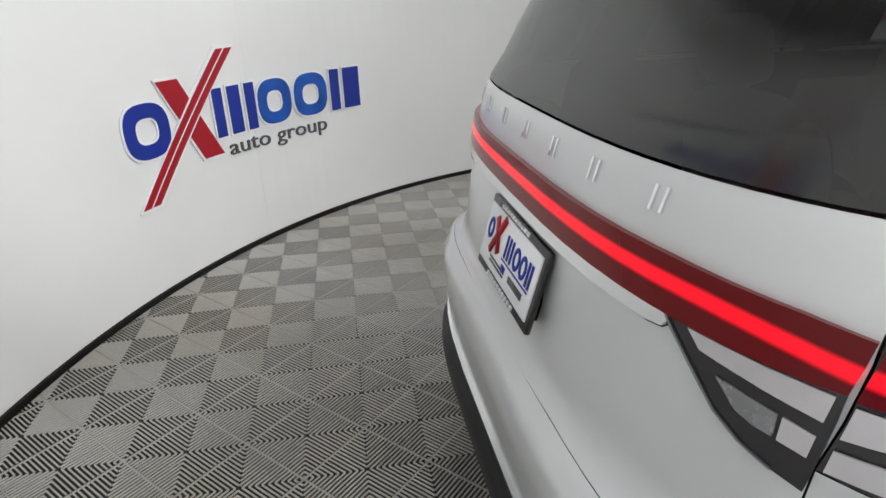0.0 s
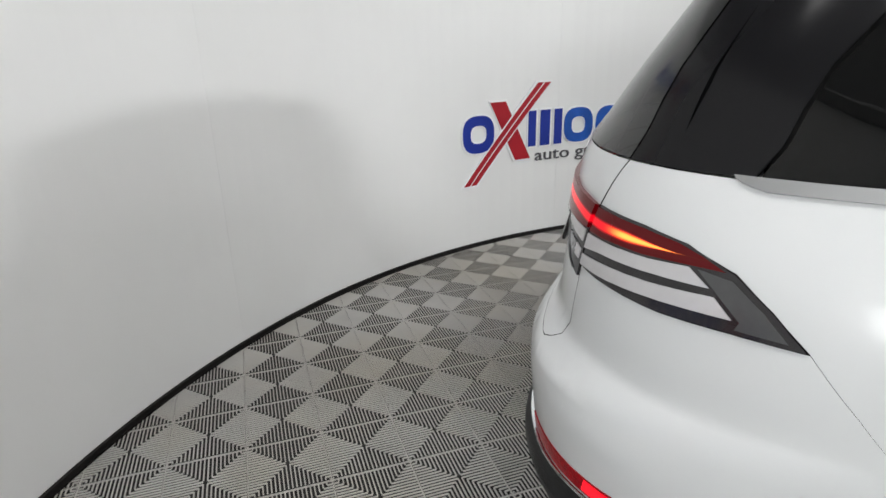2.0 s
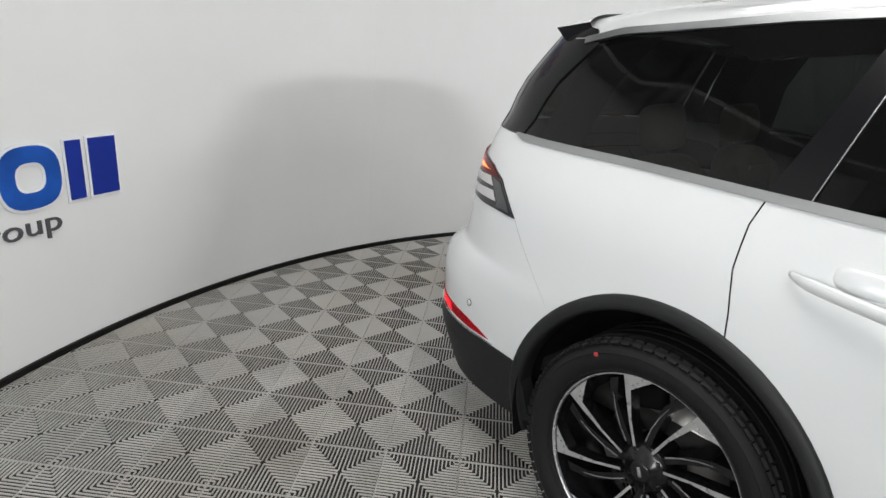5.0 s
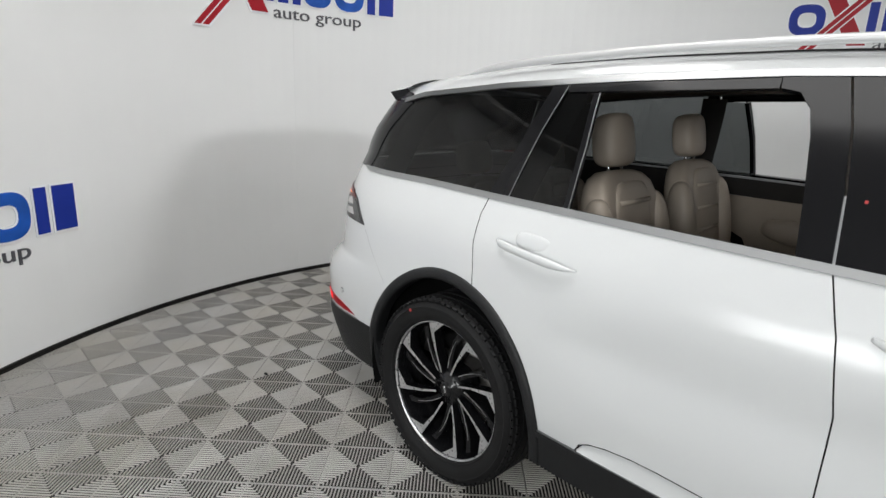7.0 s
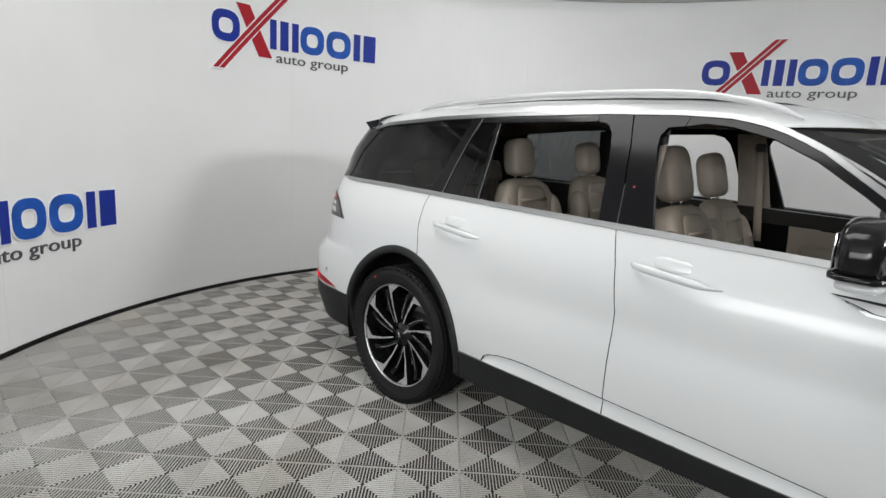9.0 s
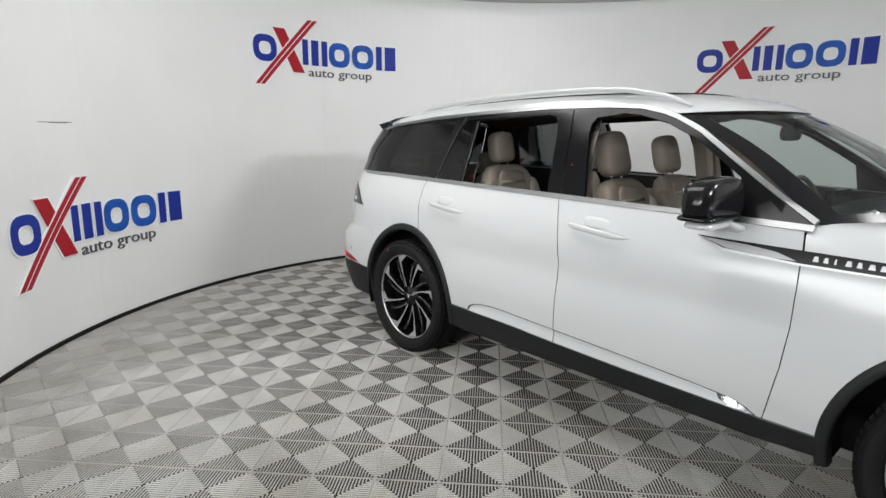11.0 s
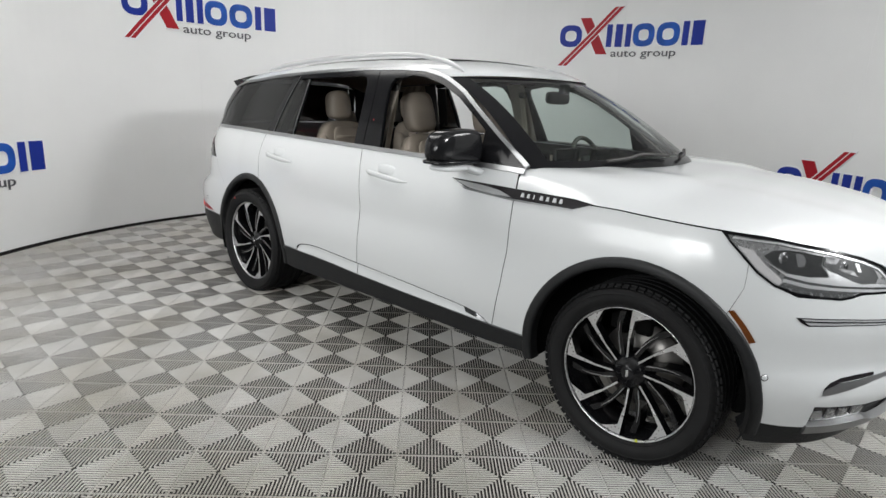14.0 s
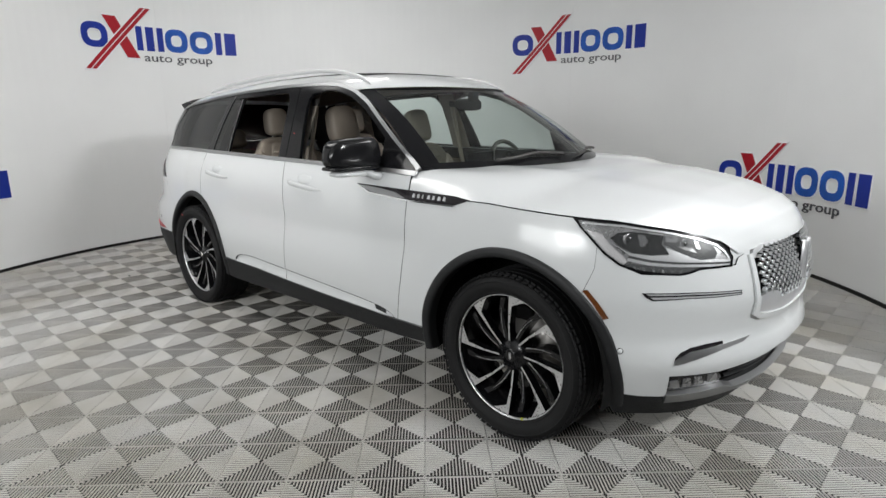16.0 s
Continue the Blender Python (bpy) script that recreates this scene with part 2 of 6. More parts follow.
def lathe(profile, seg=64, axis="y"):
    """A closed ring profile of (radius, along) turned round the axis."""
    verts, faces, n = [], [], len(profile)
    for i in range(seg):
        a = 2 * math.pi * i / seg
        for r, h in profile:
            verts.append((r * math.cos(a), h, r * math.sin(a)) if axis == "y" else (r * math.cos(a), r * math.sin(a), h))
    for i in range(seg):
        j = (i + 1) % seg
        for k in range(n - 1):
            faces.append((i * n + k, i * n + k + 1, j * n + k + 1, j * n + k))
    bm = raw(verts, faces)
    bmesh.ops.remove_doubles(bm, verts=bm.verts, dist=1e-5)
    bmesh.ops.recalc_face_normals(bm, faces=bm.faces)
    return bm


def tube(points, radius, seg=8, flat=1.0):
    """A round bar along points; flat squashes it upwards."""
    pts = [Vector(p) for p in points]
    verts, faces = [], []
    for i, p in enumerate(pts):
        t = (pts[min(i + 1, len(pts) - 1)] - pts[max(i - 1, 0)]).normalized()
        side = t.cross(Vector((0, 0, 1)))
        side = side.normalized() if side.length > 1e-3 else Vector((0, 1, 0))
        up = side.cross(t)
        r = radius[i] if isinstance(radius, (list, tuple)) else radius
        for k in range(seg):
            a = 2 * math.pi * k / seg
            verts.append(p + side * math.cos(a) * r + up * math.sin(a) * r * flat)
    for i in range(len(pts) - 1):
        for k in range(seg):
            l = (k + 1) % seg
            faces.append((i * seg + k, i * seg + l, (i + 1) * seg + l, (i + 1) * seg + k))
    faces += [tuple(range(seg))[::-1], tuple((len(pts) - 1) * seg + k for k in range(seg))]
    bm = raw(verts, faces)
    bmesh.ops.recalc_face_normals(bm, faces=bm.faces)
    return bm


def spline(points, steps=6):
    """A smooth line (Catmull-Rom) through points of any size."""
    p = [np.array(q, float) for q in points]
    p = [2 * p[0] - p[1]] + p + [2 * p[-1] - p[-2]]
    out = []
    for i in range(1, len(p) - 2):
        for k in range(steps):
            t = k / steps
            a, b, c, d = p[i - 1 : i + 3]
            out.append(0.5 * (2 * b + (c - a) * t + (2 * a - 5 * b + 4 * c - d) * t**2 + (3 * b - a - 3 * c + d) * t**3))
    return [tuple(float(v) for v in q) for q in out + [p[-2]]]


# ---- the booth ----
CX, CY, R = 1.02, 0.03, 3.90
WALL_TOP = 3.08


def on_wall(a, z, inset=0.0):
    """A place on the round wall: azimuth in degrees, height, distance in front of it."""
    r = R - inset
    return (CX + r * math.cos(radians(a)), CY + r * math.sin(radians(a)), z)


def ring_sector(a0, a1, r0, r1, z0, z1, step=1.5):
    n = max(2, int(abs(a1 - a0) / step) + 1)
    verts, faces = [], []
    for i in range(n):
        a = radians(a0 + (a1 - a0) * i / (n - 1))
        c, s = math.cos(a), math.sin(a)
        verts += [(CX + r * c, CY + r * s, z) for r, z in ((r0, z0), (r0, z1), (r1, z1), (r1, z0))]
    for i in range(n - 1):
        for k in range(4):
            l = (k + 1) % 4
            faces.append((i * 4 + k, i * 4 + l, i * 4 + 4 + l, i * 4 + 4 + k))
    if abs(a1 - a0) < 359.9:
        faces += [(0, 1, 2, 3), tuple((n - 1) * 4 + k for k in (3, 2, 1, 0))]
    bm = raw(verts, faces)
    bmesh.ops.remove_doubles(bm, verts=bm.verts, dist=1e-5)
    bmesh.ops.recalc_face_normals(bm, faces=bm.faces)
    return bm


wall = tagged(part("wall_round", ring_sector(14, 248, R + 0.012, R + 0.12, -0.02, WALL_TOP - 0.004), WALL_MAT, smooth=False),
              "white round booth wall of smooth painted panels", "wall", kind="structure")
for i in range(6):
    a = i * 40.2 + 18.2 if i else 14.0
    a_next = (i + 1) * 40.2 + 18.2 if i < 5 else 248.0
    part("panel", ring_sector(a + 0.007, a_next - 0.007, R, R + 0.010, 0.0, WALL_TOP), WALL_MAT, wall, smooth=False)
tagged(part("baseboard", ring_sector(14, 248, R - 0.016, R - 0.001, 0.0, 0.027), BASE_MAT, smooth=False),
       "black rubber base strip along the foot of the wall", "baseboard", kind="structure")
for a0, a1, z in ((220.8, 225.6, 1.562), (221.5, 224.0, 1.5575)):
    part("scuff_mark", ring_sector(a0, a1, R - 0.0008, R - 0.0004, z, z + 0.004), GREY_SIGN, wall, smooth=False)
part("lip", ring_sector(14, 248, R - 0.022, R - 0.016, 0.0, 0.008), BASE_MAT, bpy.data.objects["baseboard"], smooth=False)
bm = bmesh.new()
bmesh.ops.create_circle(bm, cap_ends=True, segments=96, radius=9.6, matrix=Matrix.Translation((CX, CY, -0.0225)))
g = bmesh.ops.extrude_face_region(bm, geom=list(bm.faces))
bmesh.ops.translate(bm, vec=(0, 0, -0.1), verts=[v for v in g["geom"] if isinstance(v, bmesh.types.BMVert)])
bmesh.ops.recalc_face_normals(bm, faces=bm.faces)
floor = tagged(part("floor", bm, SLAB_MAT, smooth=False), "grey ribbed interlocking plastic floor tiles in a chequer", "floor", kind="structure")
bm = bmesh.new()
bmesh.ops.create_circle(bm, cap_ends=True, segments=96, radius=9.6, matrix=Matrix.Translation((CX, CY, 3.6)))
tagged(part("ceiling", bm, CEIL_MAT, smooth=False), "plain light grey ceiling above the booth", "ceiling", kind="structure")
# outer wall out of view, added to close the place; dark to limit reflections
tagged(part("unseen_outer_wall", ring_sector(0, 360, 9.5, 9.6, -0.1, 3.6, 4), HALL_MAT, smooth=False), "plain dark grey outer wall, unseen, added to close the hall", "wall", kind="structure")
tagged(part("ceiling_rim", ring_sector(14, 248, R - 0.32, R + 0.6, WALL_TOP + 0.004, WALL_TOP + 0.06), CEIL_MAT, smooth=False), "plain light grey ceiling edge above the booth wall", "ceiling", kind="structure")
# housings and glowing faces for the added panels, all out of view
for lx, ly, wide, deep, watt in LAMPS:
    bm = box(bmesh.new(), 0, 0, 0, wide + 0.09, deep + 0.09, 0.06, 0.008)
    lamp = tagged(part("unseen_ceiling_light", bm, WHITE_SIGN), "white flat rectangular ceiling light panel, added out of view", "ceiling light", "booth ceiling lights")
    lamp.location = (lx, ly, LAMP_Z + 0.05)
    part("diffuser", box(bmesh.new(), 0, 0, -0.031, wide + 0.03, deep + 0.03, 0.006), PANEL_GLOW, lamp)


# ---- the car's body form: half sections over plan outlines ----
def table(xs, ys, lo, hi, blur):
    g = np.linspace(lo, hi, 801)
    v = np.interp(g, xs, ys)
    k = int(blur / (g[1] - g[0]))
    if k > 1:
        ker = np.hanning(2 * k + 1)
        v = np.convolve(np.pad(v, k, mode="edge"), ker / ker.sum(), "valid")
    return lambda q: np.interp(q, g, v)


W_TAB = table([0.15, 0.25, 0.38, 0.5, 0.6, 0.75, 0.9, 1.0, 1.07, 1.15, 1.2, 1.3, 1.4, 1.5, 1.6, 1.7],
              [0.93, 0.96, 0.985, 1.003, 1.005, 1.0, 0.985, 0.968, 0.948, 0.912, 0.888, 0.85, 0.806, 0.758, 0.705, 0.64], 0.1, 1.75, 0.05)
XR_TAB = table([0.2, 0.3, 0.44, 0.52, 0.6, 0.69, 0.735, 0.76, 0.785, 0.81, 0.87, 0.95, 1.05, 1.12, 1.18, 1.22, 1.25, 1.4, 1.55, 1.65],
               [-1.05, -1.11, -1.185, -1.178, -1.187, -1.198, -1.195, -1.174, -1.151, -1.142, -1.138, -1.13, -1.12, -1.113, -1.10, -1.082, -1.055, -0.95, -0.845, -0.775], 0.1, 1.75, 0.02)
XF_TAB = table([0.2, 0.3, 0.42, 0.47, 0.52, 0.58, 0.65, 0.72, 0.8, 0.9, 1.0, 1.08, 1.15],
               [3.80, 3.88, 3.945, 3.968, 3.958, 3.932, 3.945, 3.968, 3.95, 3.915, 3.86, 3.80, 3.70], 0.1, 1.75, 0.04)
SR, SF, ARC = -0.22, 3.0, 1.4
NF, TAPER = 2.3, 0.055


def tail_power(z):
    """How square the tail's corners are in plan: squarer down at the bumper and up at the rear pillars."""
    h, k = min(1, max(0, (0.80 - z) / 0.07)), min(1, max(0, (z - 1.21) / 0.20))
    return 3.2 + 0.5 * h * h * (3 - 2 * h) + 0.9 * k * k * (3 - 2 * k)


def skin(s, z):
    """The body's outer skin: s runs round the plan from the tail's middle (-1.62) along the right side to the nose (4.4)."""
    flip = 1.0
    if s < SR - ARC:
        s, flip = 2 * (SR - ARC) - s, -1.0
    if s > SF + ARC:
        s, flip = 2 * (SF + ARC) - s, -1.0
    w = float(W_TAB(z))
    if z > 1.15 and 1.5 < s < 3.0:
        w -= 0.035 * min(1, (z - 1.15) / 0.1) * ((s - 1.5) / 0.9) ** 2
    if 0.35 < s < 2.65:
        k = min(1.0, (s - 0.35) / 0.4, (2.65 - s) / 0.4)
        w -= 0.014 * k * k * (3 - 2 * k) * math.exp(-(((z - 0.80) / 0.10) ** 2))
    if s < 0.8:
        w -= TAPER * min(1, (0.8 - s) / 1.02) ** 2
    if s < -0.25 and z < 0.76:
        k = min(1, (-0.25 - s) / 0.5)
        h = min(1, (0.76 - z) / 0.11)
        w += 0.018 * k * k * (3 - 2 * k) * h * h * (3 - 2 * h)
    if s < SR:
        f = (SR - s) / ARC * math.pi / 2
        ln = SR - float(XR_TAB(z))
        x, y = SR - ln * math.sin(f) ** (2 / tail_power(z)), w * max(math.cos(f), 0) ** (2 / tail_power(z))
    elif s > SF:
        f = (s - SF) / ARC * math.pi / 2
        ln = float(XF_TAB(z)) - SF
        x, y = SF + ln * math.sin(f) ** (2 / NF), w * max(math.cos(f), 0) ** (2 / NF)
    else:
        x, y = s, w
    return Vector((x, -y * flip, z))


def sx(x, z):
    """The skin's s for a place x along the right side."""
    if x < SR:
        q = min(1, (SR - x) / (SR - float(XR_TAB(z))))
        return SR - ARC * math.asin(q ** (tail_power(z) / 2)) * 2 / math.pi
    if x > SF:
        q = min(1, (x - SF) / (float(XF_TAB(z)) - SF))
        return SF + ARC * math.asin(q ** (NF / 2)) * 2 / math.pi
    return x


def sy(y, z, rear=True):
    """The skin's s for a place y across the tail or the nose (negative: the right side)."""
    q = min(1, abs(y) / (float(W_TAB(z)) - (TAPER if rear else 0)))
    f = math.acos(q ** ((tail_power(z) if rear else NF) / 2)) * 2 / math.pi
    s = SR - ARC * f if rear else SF + ARC * f
    if y > 0:
        s = 2 * (SR - ARC) - s if rear else 2 * (SF + ARC) - s
    return s


def SXZ(*pts):
    return [(sx(x, z), z) for x, z in pts]


def SYZ(rear, *pts):
    return [(sy(y, z, rear), z) for y, z in pts]


def patch(name, outline, material, parent, off=0.0, thick=0.012, step=(0.06, 0.06), left=False, surf=skin, label=""):
    """A panel cut from a surface by an outline in its two coordinates, with turned-in edges."""
    bm = bmesh.new()
    bm.faces.new([bm.verts.new((u, 0, v)) for u, v in outline]).normal_update()
    bmesh.ops.triangulate(bm, faces=bm.faces, ngon_method="EAR_CLIP")
    for axis in (0, 2):
        lo, hi = min(v.co[axis] for v in bm.verts), max(v.co[axis] for v in bm.verts)
        d = step[0] if axis == 0 else step[1]
        k = math.ceil(lo / d + 1e-6)
        no = (1, 0, 0) if axis == 0 else (0, 0, 1)
        while k * d < hi - 1e-6:
            bmesh.ops.bisect_plane(bm, geom=list(bm.verts) + list(bm.edges) + list(bm.faces), plane_co=Vector(no) * k * d, plane_no=no, dist=1e-5)
            k += 1
    bmesh.ops.dissolve_degenerate(bm, dist=4e-4, edges=bm.edges)
    bm.normal_update()
    flip = [f for f in bm.faces if f.normal.y > 0]
    bmesh.ops.reverse_faces(bm, faces=flip)
    bm.verts.index_update()
    verts, norms = [], []
    e = 0.004
    for v in bm.verts:
        u, w = v.co.x, v.co.z
        du, dv = surf(u + e, w) - surf(u - e, w), surf(u, w + e) - surf(u, w - e)
        n = du.cross(dv).normalized()
        p = surf(u, w) + n * (off(u, w) if callable(off) else off)
        if left:
            p.y, n.y = -p.y, -n.y
        verts.append(p), norms.append(n)
    faces = [[v.index for v in f.verts] for f in bm.faces]
    if thick:
        rim = {}

        def twin(i):
            if i not in rim:
                rim[i] = len(verts)
                verts.append(verts[i].copy()), norms.append(norms[i])
                verts.append(verts[i] - norms[i] * thick), norms.append(norms[i])
            return rim[i]

        for ed in bm.edges:
            if len(ed.link_faces) == 1:
                lp = ed.link_loops[0]
                a, b = twin(lp.vert.index), twin(lp.link_loop_next.vert.index)
                faces.append([b, a, a + 1, b + 1])
    nface = len(bm.faces)
    bm.free()
    if left:
        faces = [f[::-1] for f in faces]
    me = bpy.data.meshes.new(name)
    me.from_pydata(verts, [], faces)
    me.update()
    ob = hang(name, me, material, parent, label)
    # painted panels' edges are coloured dark to put shade into the gaps
    if material is PAINT:
        me.materials.append(DARK)
    for p in me.polygons[nface:]:
        p.use_smooth = False
        p.material_index = 1 if material is PAINT else 0
    loops = []
    for p in me.polygons:
        for vi in p.vertices:
            loops.append(tuple(norms[vi]) if p.index < nface else tuple(p.normal))
    me.normals_split_custom_set(loops)
    return ob


def soft_box(a, b, c, p=5.0, cuts=4):
    bm = bmesh.new()
    bmesh.ops.create_cube(bm, size=1)
    bmesh.ops.subdivide_edges(bm, edges=bm.edges, cuts=cuts, use_grid_fill=True)
    for v in bm.verts:
        q = v.co * 2
        q = q / (abs(q.x) ** p + abs(q.y) ** p + abs(q.z) ** p) ** (1 / p)
        v.co = Vector((q.x * a / 2, q.y * b / 2, q.z * c / 2))
    return bm


def arc(cx, cz, r, a0, a1, n=14):
    return [(cx + r * math.cos(radians(a0 + (a1 - a0) * i / n)), cz + r * math.sin(radians(a0 + (a1 - a0) * i / n))) for i in range(n + 1)]


def along(curve, x):
    return float(np.interp(x, [p[0] for p in curve], [p[1] for p in curve]))


HUB_Z, BASE = 0.387, 3.025
BELT = [(-0.78, 1.205), (-0.3, 1.205), (0.6, 1.198), (1.3, 1.188), (2.0, 1.178), (2.42, 1.170)]
DLO = [(-0.60, 1.50), (-0.45, 1.535), (0.0, 1.578), (0.5, 1.607), (1.0, 1.627), (1.35, 1.628), (1.55, 1.618), (1.70, 1.585), (1.85, 1.52), (2.05, 1.39), (2.25, 1.26), (2.39, 1.178)]
SILL = [(0.48, 0.457), (0.56, 0.457), (0.97, 0.450), (1.3, 0.434), (1.7, 0.422), (2.1, 0.416), (2.34, 0.4125), (2.6, 0.415)]
ARCH_R = 0.492
STRIP = [(0.650, 0.458), (0.665, 0.486), (0.70, 0.504), (0.76, 0.517), (0.84, 0.524), (0.93, 0.524), (1.3, 0.507), (1.7, 0.490), (2.05, 0.471), (2.16, 0.463), (2.23, 0.453), (2.275, 0.438), (2.312, 0.414)]

def ledge(s, z):
    """The skin with the doors' lower edge leaning outwards towards the sill."""
    hi, lo = along(STRIP, s), along(SILL, s)
    k = min(1.3, max(-0.2, (hi - z) / max(hi - lo, 0.02)))
    return skin(s, z) + Vector((0, 0.012 - 0.019 * k, 0))


suv = tagged(new("sport_utility_vehicle"), "white three-row sport utility vehicle with black arches parked on tiled floor", "car")
suv.scale = (1, 1, 1.011)

for left in (False, True):
    P = lambda name, pts, m, **k: patch(name, SXZ(*pts), m, k.pop("parent", suv), left=left, **k)
    # inner shell behind the gaps
    shell = [(-0.60, 0.42)] + arc(0, HUB_Z, 0.50, 178, 2)[:] + [(0.6, 0.36), (2.4, 0.34)] + arc(BASE, HUB_Z, 0.50, 178, 2) + [(3.6, 0.42), (3.6, 0.9), (3.3, 1.03), (2.4, 1.05), (2.38, 1.16), (-0.6, 1.19)]
    P("body_shell", shell, DARK, off=-0.014, thick=0.0, step=(0.12, 0.12))
    g = 0.0020
    # front door
    fdoor = P("front_door", [(1.222 + g, 1.183), (1.268 + g, 1.04), (1.30 + g, 0.86), (1.302 + g, 0.6), (1.302 + g, along(STRIP, 1.302))] + [(x, along(STRIP, x)) for x in (1.7, 2.05, 2.16, 2.23, 2.275, 2.31)] + [
                             (2.332 - g, 0.4125), (2.345 - g, 0.47), (2.375 - g, 0.64), (2.388 - g, 0.80), (2.390 - g, 0.95), (2.385 - g, 1.08), (2.372 - g, 1.164), (1.9, 1.172)], PAINT)
    # rear door
    rdoor = P("rear_door", [(0.118 + g, 1.196), (0.102 + g, 1.13), (0.105 + g, 1.03), (0.128 + g, 0.93)] + arc(0, HUB_Z, ARCH_R + 0.012, 74, 8.0, 10) + [(0.56, 0.457)] + [(x, along(STRIP, x)) for x in (0.650, 0.665, 0.70, 0.76, 0.84, 0.93)] + [(1.302 - g, along(STRIP, 1.302)),
                            (1.302 - g, 0.6), (1.30 - g, 0.86), (1.268 - g, 1.04), (1.222 - g, 1.183), (0.7, 1.192)], PAINT)
    # quarter panel
    patch("quarter_panel", SXZ(*([(0.118 - g, 1.198), (0.102 - g, 1.13), (0.105 - g, 1.03), (0.128 - g, 0.93)] + arc(0, HUB_Z, ARCH_R, 73.9, 141.8, 8) + [(-0.405, 0.742), (-0.4248, 0.7637), (-0.4458, 0.7857), (-0.4668, 0.8077), (-0.4868, 0.8297), (-0.526, 0.872), (-0.603, 0.958), (-0.66, 1.010), (-0.72, 1.058), (-0.80, 1.086), (-0.88, 1.098)]))
          + SYZ(True, (-0.6555, 1.104), (-0.657, 1.160), (-0.6585, 1.203)) + SXZ((-0.87, 1.203), (-0.75, 1.203), (-0.3, 1.201)), PAINT, suv, left=left)
    # front fender
    P("front_fender", [(2.332 + g, 0.4125), (2.345 + g, 0.47), (2.375 + g, 0.64), (2.388 + g, 0.80), (2.390 + g, 0.95), (2.386 + g, 1.068), (2.9, 1.066), (3.30, 1.046), (3.39, 0.958), (3.406, 0.944), (3.409, 0.857)]
      + arc(BASE, HUB_Z, ARCH_R, 46, 176.8, 14), PAINT)
    # arch claddings: rounded bands proud of the panels
    for name, cx in (("rear_arch_cladding", 0.0), ("front_arch_cladding", BASE)):
        prof = [(0.507, -0.004), (0.507, 0.007), (0.500, 0.012), (0.472, 0.013), (0.464, 0.007), (0.461, -0.005), (0.461, -0.05)]
        verts, faces = [], []
        a0, a1, n = (198, -8, 44) if cx == 0 else (190, -14, 44)
        for i in range(n + 1):
            a = radians(a0 + (a1 - a0) * i / n)
            for r, o in prof:
                x, z = cx + r * math.cos(a), HUB_Z + r * math.sin(a)
                p = skin(sx(x, max(z, 0.2)), max(z, 0.2))
                y = abs(p.y) + o
                verts.append((p.x, y if left else -y, z))
        k = len(prof)
        for i in range(n):
            for j in range(k - 1):
                faces.append((i * k + j, i * k + j + 1, (i + 1) * k + j + 1, (i + 1) * k + j))
        bm = raw(verts, faces)
        bmesh.ops.recalc_face_normals(bm, faces=bm.faces)
        part(name, bm, CLADDING, suv)
        # dark liner of the wheel well
        prof = [(0.470, 0.955), (0.475, 0.62), (0.30, 0.60)]
        verts, faces = [], []
        for i in range(n + 1):
            a = radians(a0 + (a1 - a0) * i / n)
            for r, y in prof:
                verts.append((cx + r * math.cos(a), y if left else -y, HUB_Z + r * math.sin(a)))
        for i in range(n):
            for j in range(2):
                faces.append((i * 3 + j, i * 3 + j + 1, (i + 1) * 3 + j + 1, (i + 1) * 3 + j))
        part("wheel_liner", raw(verts, faces), DARK, suv)
    # rocker cladding
    P("rocker_cladding", [(0.488, 0.455)] + SILL[1:-1] + [(2.535, 0.414), (2.555, 0.335), (2.3, 0.318), (1.4, 0.318), (0.6, 0.312), (0.475, 0.318)], CLADDING, off=0.005, thick=0.09)
    # the doors' lower ledges, set back under a dark groove and sloping out to the sill
    for par, x0, x1 in ((rdoor, 0.652, 1.302 - g), (fdoor, 1.302 + g, 2.311)):
        xs = np.linspace(x0, x1, 26)
        P("door_ledge", [(x, along(STRIP, x) + 0.002) for x in xs] + [(x, min(along(SILL, x) + 0.003, along(STRIP, x) - 0.001)) for x in xs[::-1]], PAINT, parent=par, surf=ledge, thick=0.02, step=(0.06, 0.02))
    # thin dark strip that stands for the shade in the groove
    P("groove_shade_strip", [(x, along(STRIP, x) + 0.001) for x in np.linspace(0.652, 2.311, 60)] + [(x, along(STRIP, x) - 0.0042) for x in np.linspace(2.311, 0.652, 60)], LAMP_FRAME, off=-0.001, thick=0.006)
    P("sill_accent", [(2.150, 0.456), (2.22, 0.447), (2.27, 0.432), (2.305, 0.416), (2.24, 0.424), (2.165, 0.434)], CHROME, parent=fdoor, surf=ledge, off=0.004, thick=0.004)
    P("cladding_lip", [(x, along(SILL, x) - 0.0005) for x in np.linspace(0.50, 2.53, 30)] + [(x, along(SILL, x) - 0.022) for x in np.linspace(2.535, 0.495, 30)], CLADDING, off=0.011, thick=0.008)
    # grey strip put in for the highlight on the cladding's top edge
    P("sill_highlight", [(x, along(SILL, x) + 0.0035) for x in np.linspace(0.50, 2.53, 40)] + [(x, along(SILL, x) - 0.0015) for x in np.linspace(2.53, 0.50, 40)], MOULDING, off=0.008, thick=0.006)
    # belt moulding
    top = [(x, along(BELT, x) + 0.004) for x in [-0.742, -0.738, -0.73, -0.715, -0.69] + list(np.linspace(-0.6, 2.40, 20))]
    P("belt_moulding", top + [(x, z - 0.0215 * min(1, (x + 0.742) / 0.05) ** 0.5) for x, z in top[:0:-1]], SATIN, off=0.006, thick=0.012)
    # upper window frame strip
    up = [(x, along(DLO, x)) for x in np.linspace(-0.585, 2.395, 46)]
